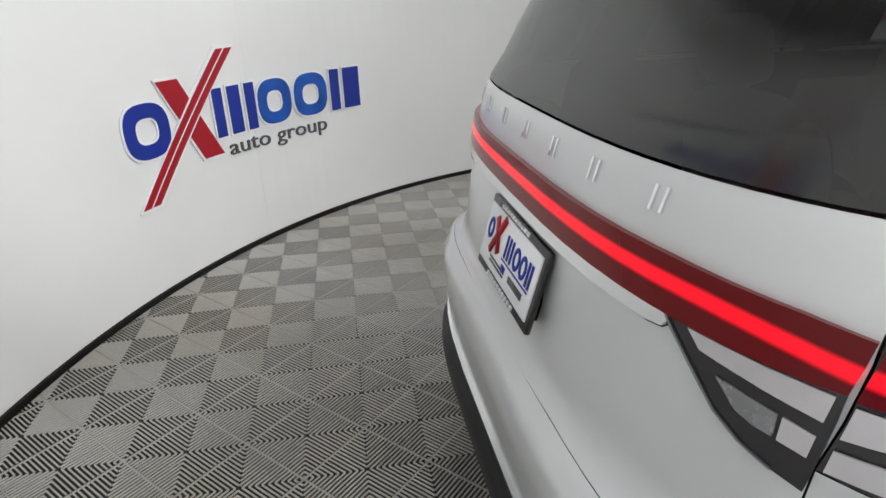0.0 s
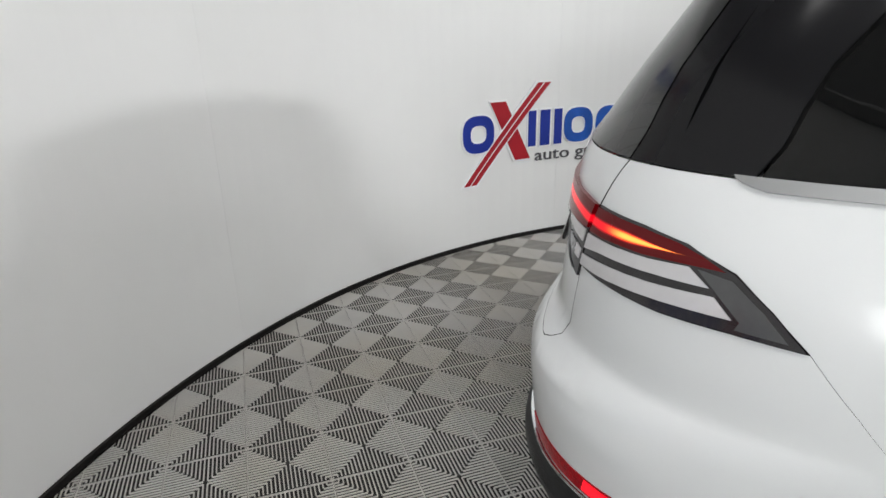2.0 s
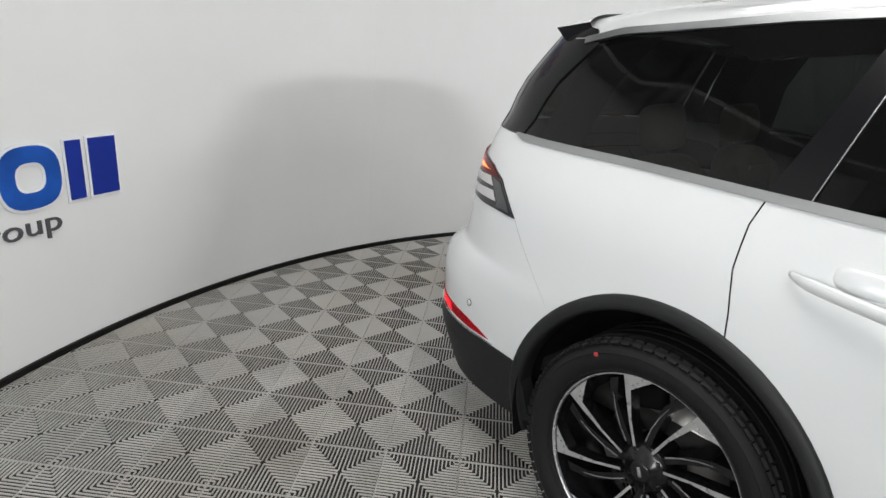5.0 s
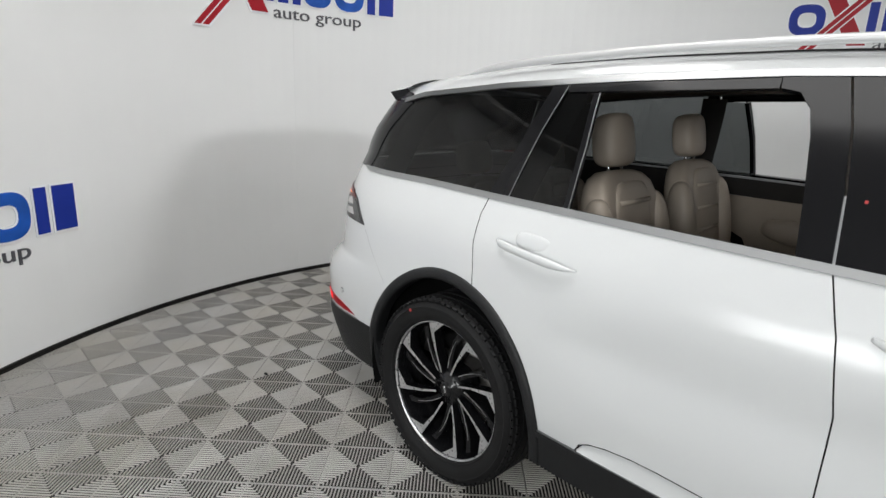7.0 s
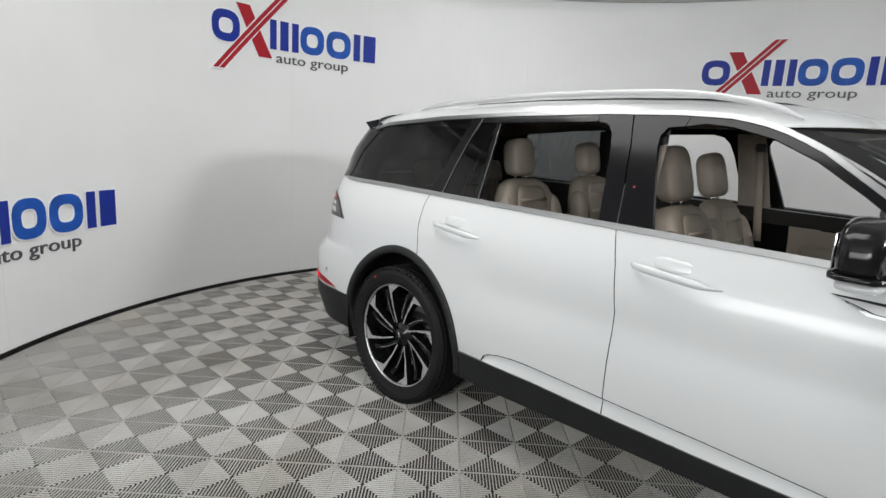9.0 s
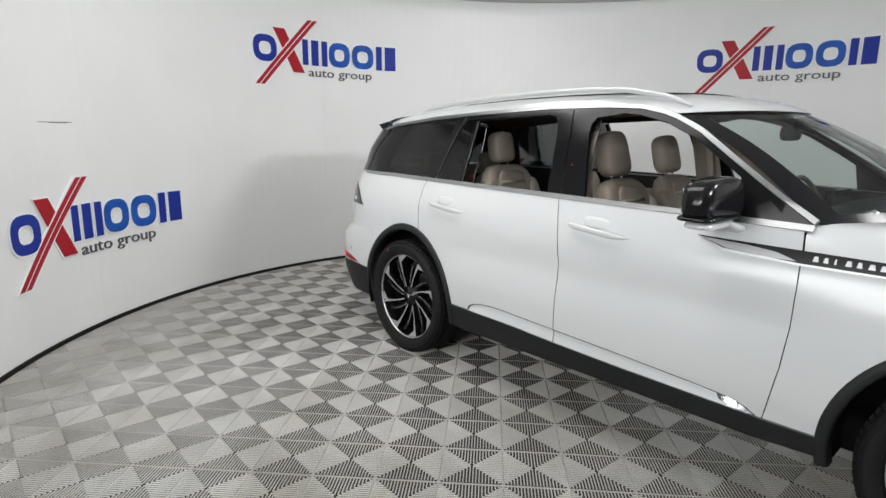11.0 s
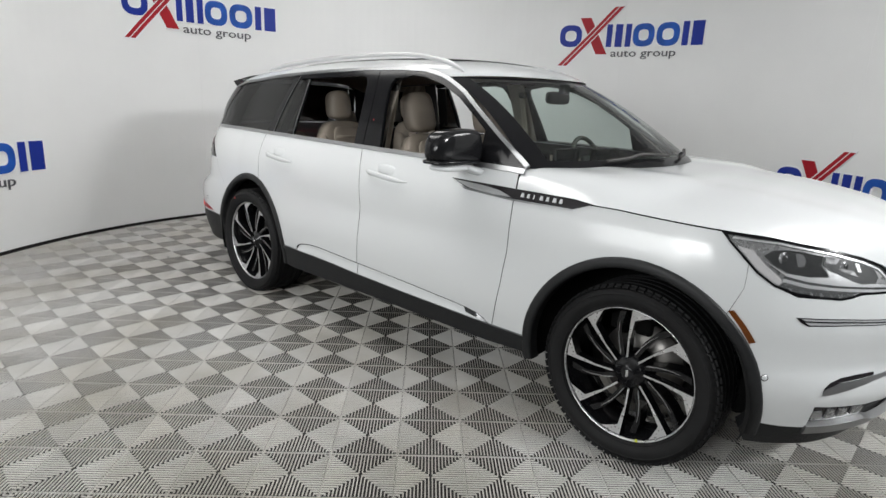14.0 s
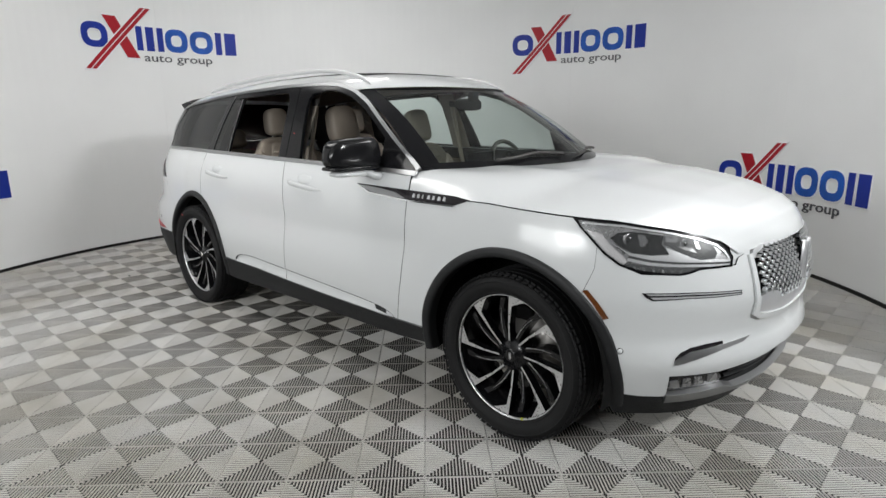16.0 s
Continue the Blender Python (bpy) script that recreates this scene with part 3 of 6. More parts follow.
    P("roof_moulding", up + [(x - 0.004 + 0.016 * max(0, min(1, (x - 1.6) / 0.3)), z + 0.020 - 0.004 * max(0, min(1, (x - 1.6) / 0.4))) for x, z in up[::-1]], MOULDING, off=0.005, thick=0.012)
    # glossy black pillars and window surrounds
    d = lambda x, o=0.0: (x, along(DLO, x) - o)
    b = lambda x, o=0.0: (x, along(BELT, x) + o)
    P("rear_door_b_trim", [b(1.138, 0.004), b(1.217, 0.004), (1.20, 1.35), (1.172, 1.50), d(1.135, 0.0), d(0.98, 0.0), d(0.985, 0.030), d(1.035, 0.040), (1.068, 1.55), (1.090, 1.48), (1.117, 1.34)], BLACK_GLOSS, off=0.002, thick=0.02)
    P("front_door_b_trim", [b(1.224, 0.004), b(1.374, 0.004), (1.328, 1.36), (1.288, 1.50), (1.284, 1.545), (1.305, 1.580), d(1.37, 0.040), d(1.38, 0.0), d(1.141, 0.0), (1.178, 1.50), (1.206, 1.35)], BLACK_GLOSS, off=0.002, thick=0.02)
    P("paint_dab", [(1.2445, 1.337), (1.2515, 1.337), (1.2515, 1.344), (1.2445, 1.344)], RED_DOT, off=0.004, thick=0.002)
    P("door_gap_strip", [b(1.216, 0.004), b(1.225, 0.004), (1.207, 1.35), (1.199, 1.35)], SATIN, off=-0.006, thick=0.0)
    P("c_pillar_trim", [b(0.110, 0.004), b(0.204, 0.004), (0.258, 1.44), (0.300, along(DLO, 0.300)), (0.240, along(DLO, 0.240)), (0.184, 1.40)], BLACK_GLOSS, off=0.001)
    P("rear_window_header", [d(0.31, 0.0), d(0.31, 0.026), d(0.43, 0.028), d(0.8, 0.030), d(0.98, 0.030), d(0.978, 0.0), d(0.8, 0.0)], BLACK_GLOSS, off=0.001)
    P("front_window_header", [d(1.382, 0.0), d(1.372, 0.040), (1.45, 1.600), (1.55, 1.590), (1.70, 1.553), (1.85, 1.487), (2.00, 1.392), (2.09, 1.330), (2.095, 1.27), (2.10, 1.184), (2.39, 1.176), (2.25, 1.26), (2.05, 1.39), (1.85, 1.52), (1.70, 1.585), (1.55, 1.618)], BLACK_GLOSS, off=0.001)
    P("c_pillar_strip", [(0.206, 1.206), (0.2085, 1.206), (0.262, 1.44), (0.307, 1.590), (0.3045, 1.590), (0.2595, 1.44)], SATIN, off=0.003, thick=0.003)
    P("division_bar", [b(0.448, 0.004), b(0.468, 0.004), (0.460, 1.40), (0.440, 1.568), (0.418, 1.568), (0.440, 1.40)], BLACK_GLOSS, off=0.003, thick=0.02)
    P("division_edge", [b(0.469, 0.004), b(0.4715, 0.004), (0.4635, 1.40), (0.4435, 1.568), (0.441, 1.568), (0.461, 1.40)], SATIN, off=0.004, thick=0.004)
    # fixed panes
    P("quarter_window", [(-0.702, 1.212), b(0.110, 0.004), (0.184, 1.40), (0.240, along(DLO, 0.240)), d(0.2), d(0.0), d(-0.25), d(-0.42), (-0.520, 1.505)], GLASS_TINT, off=-0.002, thick=0.004)
    P("rear_door_pane", [b(0.211, 0.004), b(0.448, 0.004), (0.440, 1.40), (0.418, 1.568), (0.31, 1.568), (0.265, 1.44)], GLASS_TINT, off=-0.003, thick=0.004)
    P("d_pillar_trim", [(-0.712, 1.208), (-0.530, 1.507), (-0.56, 1.55), (-0.66, 1.57), (-0.70, 1.56), (-0.80, 1.35), (-0.868, 1.205)], BLACK_GLOSS, off=0.0)
    # rolled-down glass edge showing in the open windows
    P("lowered_pane", [b(0.466, 0.0), b(1.139, 0.0), b(1.139, 0.010), b(0.468, 0.010)], GLASS_TINT, off=-0.02, thick=0.004)
    # door handles
    for nm, par, x0 in (("door_handle", rdoor, 0.225), ("door_handle", fdoor, 1.335)):
        sgn = 1 if left else -1
        prof = spline([(x0, 1.060), (x0 + 0.06, 1.055), (x0 + 0.2, 1.043), (x0 + 0.29, 1.035), (x0 + 0.345, 1.031)], 6)
        pts = []
        for i, (x, z) in enumerate(prof):
            q = i / (len(prof) - 1)
            y = abs(skin(sx(x, z), z).y) + 0.006 + 0.030 * math.sin(math.pi * min(1, q * 1.25 if q < 0.4 else 0.5 + (q - 0.4) / 1.2)) ** 0.7
            pts.append((x, sgn * y, z))
        n = len(pts)
        part(nm, tube(pts, [0.0088 * min(1, 0.45 + 2.6 * k / n, 0.14 + 2.6 * (n - 1 - k) / n) for k in range(n)], 12, 1.7), PAINT, par)
        bm = soft_box(0.165, 0.040, 0.062, 3.0, 6)
        cup = part("handle_cup", bm, PAINT, par)
        q = skin(sx(x0 + 0.155, 1.074), 1.074)
        cup.matrix_basis = pose(q.x, sgn * (abs(q.y) - 0.015), 1.074, 0, 3, 0) @ pose(0, 0, 0, sgn * 14, 0, 0)
    # fender vent ornament with unreadable letters as bars
    P("fender_ornament", [(1.985, 1.092), (2.37, 1.086), (2.70, 1.082), (2.79, 1.072), (2.70, 1.040), (2.38, 1.040), (2.10, 1.055)], LAMP_FRAME, off=0.005, thick=0.01)
    P("ornament_edge", [(1.98, 1.094), (2.10, 1.055), (2.38, 1.040), (2.70, 1.040), (2.70, 1.034), (2.38, 1.032), (2.09, 1.047)], CHROME, off=0.008, thick=0.012)
    P("ornament_blade", [(2.005, 1.086), (2.20, 1.078), (2.30, 1.068), (2.375, 1.046), (2.28, 1.045), (2.11, 1.057)], SATIN, off=0.009, thick=0.006)
    for i in range(7):
        x = 2.425 + i * 0.034
        w = (0.019, 0.016, 0.007, 0.020, 0.017, 0.021, 0.018)[i]
        P("letter_bar", [(x, 1.054), (x + w, 1.054), (x + w * 0.8, 1.072), (x + w * 0.2, 1.072)], BRIGHT, off=0.008, thick=0.004)

# ---- roof, windshield, hood, tailgate ----
def surface_strip(name, fn, us, vs, material, parent, label="", smooth=True, solid=0.0):
    verts = [fn(u, v) for u in us for v in vs]
    n = len(vs)
    faces = [(i * n + j, i * n + j + 1, (i + 1) * n + j + 1, (i + 1) * n + j) for i in range(len(us) - 1) for j in range(n - 1)]
    bm = raw(verts, faces)
    bmesh.ops.recalc_face_normals(bm, faces=bm.faces)
    if solid:
        bmesh.ops.solidify(bm, geom=list(bm.faces), thickness=solid)
    return part(name, bm, material, parent, label, smooth)


ROOF_C = [(-0.76, 1.612), (-0.5, 1.652), (0.0, 1.694), (0.5, 1.716), (1.0, 1.724), (1.4, 1.718), (1.7, 1.698), (1.86, 1.671), (1.945, 1.643), (2.01, 1.612)]


def roof_at(u, v):
    """u from the tail to the windshield, v across from right (-1) to left (1)."""
    xe = -0.64 + u * (1.72 + 0.64)
    xc = -0.76 + u * (2.01 + 0.76)
    ze = along(DLO, max(xe, -0.6)) + 0.018
    ye = abs(skin(sx(xe, ze), ze).y) + 0.002
    a = abs(v)
    y = ye * a ** 0.8
    t = 1 - a**3.4
    return Vector((xe + (xc - xe) * (1 - a * a), math.copysign(y, v), ze + (along(ROOF_C, xc) - ze) * t))


cross = [math.copysign(abs(q) ** 0.8, q) for q in np.linspace(-1, 1, 41)]
surface_strip("roof", roof_at, np.linspace(0, 1, 49), cross, PAINT, suv)
surface_strip("sunroof", lambda u, v: roof_at(0.29 + 0.57 * u, 0.60 * v) + Vector((0, 0, 0.003 + 0.004 * u)), np.linspace(0, 1, 20), np.linspace(-1, 1, 15), BLACK_GLOSS, suv, "black glass sunroof panel", solid=0.004)


def shield(u, v):
    """The windshield: u from cowl to roof, v across."""
    a = abs(v)
    e = np.array((2.405, 0.862, 1.176)) * (1 - u) + np.array((1.735, 0.690, 1.592)) * u
    e[2] += 0.045 * math.sin(math.pi * u)
    c = np.array((2.76, 0, 1.185)) * (1 - u) + np.array((1.872, 0, 1.664)) * u
    c[2] += 0.035 * math.sin(math.pi * u)
    k = 1 - a**2.2
    return Vector((e[0] + (c[0] - e[0]) * k, math.copysign(e[1] * a, v), e[2] + (c[2] - e[2]) * k))


top_of = lambda v: 0.845 + 0.165 * abs(v) ** 2.6


def shield_part(name, lo, hi, v0, v1, m, label=""):
    """A stretch of the windshield; lo and hi are heights, counted down from the roof's edge when negative."""
    def at(u, v):
        v = v0 + (v1 - v0) * v
        a, b = [h if h >= 0 and h < 0.5 else top_of(v) + h for h in (lo, hi)]
        return shield(a + (b - a) * u, v)
    return surface_strip(name, at, np.linspace(0, 1, 17), np.linspace(0, 1, 31), m, suv, label)


shield_part("windshield", 0.06, -0.035, -0.90, 0.90, GLASS, "clear windshield")
shield_part("windshield_frit", 0.0, 0.06, -1, 1, BLACK_GLOSS)
shield_part("windshield_frit", -0.035, -0.002, -1, 1, BLACK_GLOSS)
shield_part("a_pillar", 0.06, -0.035, -1.012, -0.90, BLACK_GLOSS)
shield_part("a_pillar", 0.06, -0.035, 0.90, 1.012, BLACK_GLOSS)

HOOD_C = [(2.60, 1.182), (2.80, 1.184), (3.0, 1.180), (3.3, 1.160), (3.6, 1.116), (3.78, 1.066), (3.86, 1.022), (3.90, 0.965), (3.912, 0.930)]
HOOD_S = [2.392, 2.9, sx(3.30, 1.052), sx(3.446, 1.042), sy(-0.758, 1.018, False), sy(-0.637, 0.987, False), sy(-0.56, 0.956, False), sy(-0.505, 0.912, False)]


def hood_at(u, v):
    t = u * 7
    s = float(np.interp(t, range(8), HOOD_S))
    ze = float(np.interp(t, range(8), [1.072, 1.071, 1.052, 1.043, 1.020, 0.988, 0.957, 0.906]))
    e = skin(s, ze)
    xc = float(np.interp(t, range(8), [2.745, 3.03, 3.30, 3.48, 3.63, 3.77, 3.86, 3.912]))
    zc = along(HOOD_C, xc)
    a = abs(v)
    rear = max(0.0, 1 - t / 1.3)
    x = e.x + (xc - e.x) * (1 - min(1.0, a * (1 + 0.085 * rear)) ** 2)
    z = ze + (zc - ze) * (1 - a ** (2.6 + 23.0 * rear ** 1.5)) + 0.008 * math.exp(-((a - 0.55) / 0.10) ** 2) * (1 - u)
    x -= 0.20 * rear**3 * max(0.0, z - ze) * max(0.0, a - 0.7) / 0.3
    return Vector((x, math.copysign(abs(e.y) * a, v), z))


hood_across = [math.copysign(abs(q) ** 0.75, q) for q in np.linspace(-1, 1, 49)]
hood = surface_strip("hood", hood_at, np.linspace(0, 1, 49), hood_across, PAINT, suv)
surface_strip("cowl", lambda u, v: (hood_at(0.0, v * 0.93) + Vector((0.0, 0, -0.004))) * (1 - u) + (shield(0.02, v) + Vector((0, 0, -0.01))) * u, np.linspace(0, 1, 4), np.linspace(-1, 1, 25), TRIM_DARK, suv)
for y0, y1 in ((-0.62, -0.05), (0.10, 0.68)):
    f = lambda u, v: shield(u, v) + Vector((0.012, 0, 0.016))
    pts = [f(0.035, y0 * 1.0), f(0.05, y0 + 0.15), f(0.075, y0 + 0.32), f(0.055, y1)]
    w = part("wiper", tube([p for p in spline(pts, 4)], 0.009, 6), TRIM_DARK, suv)

# tailgate
S0 = -1.62
half = lambda pts: SYZ(True, *pts) + [(2 * S0 - s, z) for s, z in SYZ(True, *pts)[::-1]]
gate = patch("tailgate", half([(-0.6555, 1.203), (-0.654, 1.16), (-0.652, 1.11), (-0.653, 0.965), (-0.655, 0.86), (-0.654, 0.82), (-0.648, 0.785), (-0.638, 0.769), (-0.622, 0.760), (-0.60, 0.758), (-0.54, 0.762), (-0.3, 0.774)]), PAINT, suv)
patch("rear_window", half([(-0.61, 1.207), (-0.585, 1.26), (-0.50, 1.56)]), GLASS_REAR, gate, off=0.002, thick=0.004)
for sgn in (-1, 1):
    patch("window_border", SYZ(True, *[(sgn * y, z) for y, z in ((0.655, 1.206), (0.61, 1.207), (0.585, 1.26), (0.50, 1.56), (0.560, 1.562))]), GLASS_REAR, gate, off=0.002, thick=0.004)
    patch("pillar_cover", SYZ(True, *[(sgn * y, z) for y, z in ((0.718, 1.206), (0.657, 1.206), (0.562, 1.562), (0.605, 1.562))]), BLACK_GLOSS, gate, off=0.0)
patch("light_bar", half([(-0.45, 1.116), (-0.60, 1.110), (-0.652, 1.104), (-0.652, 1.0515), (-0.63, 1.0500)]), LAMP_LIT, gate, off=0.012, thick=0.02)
patch("chrome_strip", half([(-0.484, 1.0495), (-0.478, 1.034), (-0.45, 1.031)]), CHROME, gate, off=lambda u, w: 0.004 + 0.5 * max(0.0, 1.0495 - w), thick=0.02)
patch("strip_reveal", half([(-0.481, 1.0345), (-0.472, 1.027), (-0.45, 1.0235)]), LAMP_FRAME, gate, off=0.0015, thick=0.004)
for sgn in (-1, 1):
    mir = lambda pts: SYZ(True, *[(sgn * y, z) for y, z in pts])
    lamp = patch("tailgate_lamp", mir([(-0.474, 1.0495), (-0.652, 1.0495), (-0.653, 0.938), (-0.625, 0.944), (-0.592, 0.955), (-0.560, 0.973), (-0.527, 1.002), (-0.487, 1.036)]), LAMP_FRAME, gate, off=0.006, thick=0.015)
    patch("reverse_optic", mir([(-0.508, 1.0475), (-0.646, 1.0455), (-0.646, 1.017), (-0.60, 1.022), (-0.528, 1.030)]), LAMP_WHITE, lamp, off=0.009, thick=0.004)
    patch("lower_reflector", mir([(-0.552, 1.012), (-0.615, 1.005), (-0.617, 0.980), (-0.60, 0.981), (-0.580, 0.987)]), LAMP_GREY, lamp, off=0.0085, thick=0.004)
    patch("lower_optic", mir([(-0.619, 1.0045), (-0.646, 1.000), (-0.646, 0.976), (-0.621, 0.979)]), LAMP_WHITE, lamp, off=0.009, thick=0.004)
    patch("lamp_edge", mir([(-0.474, 1.0495), (-0.487, 1.036), (-0.527, 1.002), (-0.560, 0.973), (-0.592, 0.955), (-0.625, 0.944), (-0.625, 0.9465), (-0.593, 0.9575), (-0.562, 0.9755), (-0.530, 1.004), (-0.490, 1.038), (-0.478, 1.0495)]), MOULDING, lamp, off=0.009, thick=0.003)
for i in range(7):
    y = -0.424 + i * 0.137
    for y0, y1, z0, z1 in ((y, y + 0.0045, 1.152, 1.182), (y + 0.0175, y + 0.022, 1.152, 1.182)):
        patch("letter_bar", SYZ(True, (y0, z0), (y1, z0), (y1, z1), (y0, z1)), CHROME, gate, off=0.004, thick=0.004)

# number plate of the dealer, with plain shapes for its print
plate = part("licence_plate", box(bmesh.new(), 0, 0, 0, 0.012, 0.318, 0.152, 0.004), LAMP_FRAME, gate, "dealer plate in a black frame")
plate.matrix_basis = pose(-1.147, -0.062, 0.946, 0, 15, 0)
part("plate_bracket", box(bmesh.new(), 0.014, 0, -0.01, 0.02, 0.26, 0.10), DARK, plate)
part("plate_face", box(bmesh.new(), -0.007, 0, 0.002, 0.004, 0.296, 0.118, 0.001), WHITE_SIGN, plate)
for z, y0, count, w0 in ((0.0685, -0.085, 10, 0.010), (-0.0665, -0.07, 10, 0.010)):
    for k in range(count):
        part("frame_print", box(bmesh.new(), -0.0072, -(y0 + 0.0165 * k), z, 0.003, w0, 0.0075), WHITE_SIGN, plate)
for y, z, wd, hg, m in ((-0.055, -0.0135, 0.15, 0.0025, BLUE_SIGN), (0.035, -0.040, 0.09, 0.0035, GREY_SIGN), (0.035, -0.032, 0.09, 0.0035, GREY_SIGN), (-0.075, -0.030, 0.075, 0.012, GREY_SIGN), (0.0, -0.028, 0.022, 0.013, BLUE_SIGN)):
    part("print_bar", box(bmesh.new(), -0.0095, y, z, 0.002, wd, hg), m, plate)


def plate_ring(y, z, wide, high, stroke):
    """An upright oval ring, flat on the plate."""
    bm = bmesh.new()
    n = 20
    rows = [[bm.verts.new((-0.0102, y + (wide / 2 - d) * math.cos(2 * math.pi * k / n), z + (high / 2 - d) * math.sin(2 * math.pi * k / n))) for k in range(n)] for d in (0, stroke)]
    for k in range(n):
        bm.faces.new((rows[0][k], rows[0][(k + 1) % n], rows[1][(k + 1) % n], rows[1][k]))
    bmesh.ops.recalc_face_normals(bm, faces=bm.faces)
    bmesh.ops.solidify(bm, geom=bm.faces, thickness=0.0012)
    return bm


for y, m in ((0.115, BLUE_SIGN), (-0.050, BLUE_SIGN), (-0.086, BLUE_SIGN)):
    part("print_ring", plate_ring(y, 0.014, 0.034, 0.044, 0.009), m, plate)
for y in (0.010, -0.006, -0.022, -0.112, -0.126):
    part("print_shape", box(bmesh.new(), -0.0095, y, 0.014, 0.002, 0.0085, 0.044), BLUE_SIGN, plate)
for an, lg in ((33, 0.098), (-33, 0.075)):
    bm = box(bmesh.new(), 0, 0, 0, 0.003, 0.016, lg)
    bmesh.ops.transform(bm, matrix=pose(-0.011, 0.066, 0.016, an, 0, 0), verts=bm.verts)
    part("print_stroke", bm, RED_SIGN, plate)

# rear spoiler
def spoil(u, v):
    y = 0.655 * v
    x0 = -0.60 - 0.13 * (1 - abs(v) ** 3)
    x1 = -0.730 - 0.131 * (1 - abs(v) ** 2.5)
    z0 = 1.628 - 0.058 * abs(v) ** 3
    if u <= 0.6:
        q = u / 0.6
        return Vector((x0 + (x1 - x0) * q, y, z0 - (0.038 - 0.018 * abs(v) ** 3) * q))
    q = (u - 0.6) / 0.4
    return Vector((x1 + 0.10 * q, y * (1 - 0.04 * q), z0 - 0.038 + 0.018 * abs(v) ** 3 - 0.030 * min(1, q * 3) - 0.02 * q))


surface_strip("spoiler", spoil, [0, 0.1, 0.2, 0.3, 0.4, 0.5, 0.58, 0.6, 0.65, 0.7, 0.733], np.linspace(-1, 1, 31), PAINT, suv)


def spoil_under(u, v):
    a, b = spoil(0.733, v), spoil(0.0, v)
    return Vector((a.x + (b.x + 0.03 - a.x) * u, a.y, a.z + (b.z - 0.075 + 0.025 * abs(v) ** 4 - a.z) * u * (2 - u)))


surface_strip("spoiler_underside", spoil_under, np.linspace(0, 1, 6), np.linspace(-1, 1, 31), BLACK_GLOSS, suv)
for v in (-1, 1):
    rim = [spoil(u, v) for u in (0, 0.3, 0.58, 0.6, 0.65, 0.733)] + [spoil_under(u, v) for u in (0.25, 0.5, 0.75, 1.0)]
    part("spoiler_end", raw(rim, [tuple(range(len(rim)))]), BLACK_GLOSS, suv)

# rear bumper
def sensor(u, z, parent, left):
    """A round parking sensor in the body's colour, in a dark ring groove."""
    e = 0.004
    n = (skin(u + e, z) - skin(u - e, z)).cross(skin(u, z + e) - skin(u, z - e)).normalized()
    p = skin(u, z) + n * 0.001
    if left:
        p.y, n.y = -p.y, -n.y
    turn = n.to_track_quat("Y", "Z").to_matrix().to_4x4()
    ring = part("parking_sensor", lathe([(0.0, 0.0), (0.0125, 0.0), (0.0125, -0.004)], 20), LAMP_FRAME, parent)
    ring.matrix_basis = Matrix.Translation(p) @ turn
    part("sensor_face", lathe([(0.0, 0.0012), (0.0095, 0.0012), (0.0105, -0.001)], 20), PAINT, ring)


bump = SXZ(*([(-0.6015, 0.955), (-0.524, 0.869), (-0.484, 0.826), (-0.464, 0.804), (-0.443, 0.782), (-0.422, 0.760), (-0.402, 0.738)] + arc(0, HUB_Z, ARCH_R, 142.2, 168, 4) + [(-0.50, 0.502), (-0.62, 0.508), (-0.80, 0.510), (-0.95, 0.517)]))
low = SYZ(True, (-0.60, 0.520), (-0.45, 0.522), (-0.2, 0.522))
topb = SYZ(True, (-0.30, 0.7731), (-0.54, 0.7611), (-0.60, 0.7570), (-0.6235, 0.7582), (-0.640, 0.7675), (-0.6500, 0.7845), (-0.6559, 0.8195), (-0.6567, 0.86), (-0.6550, 0.962)) + SXZ((-0.84, 0.955), (-0.72, 0.958))
rb_right = bump + low + [(S0, 0.522), (S0, 0.7744)] + topb
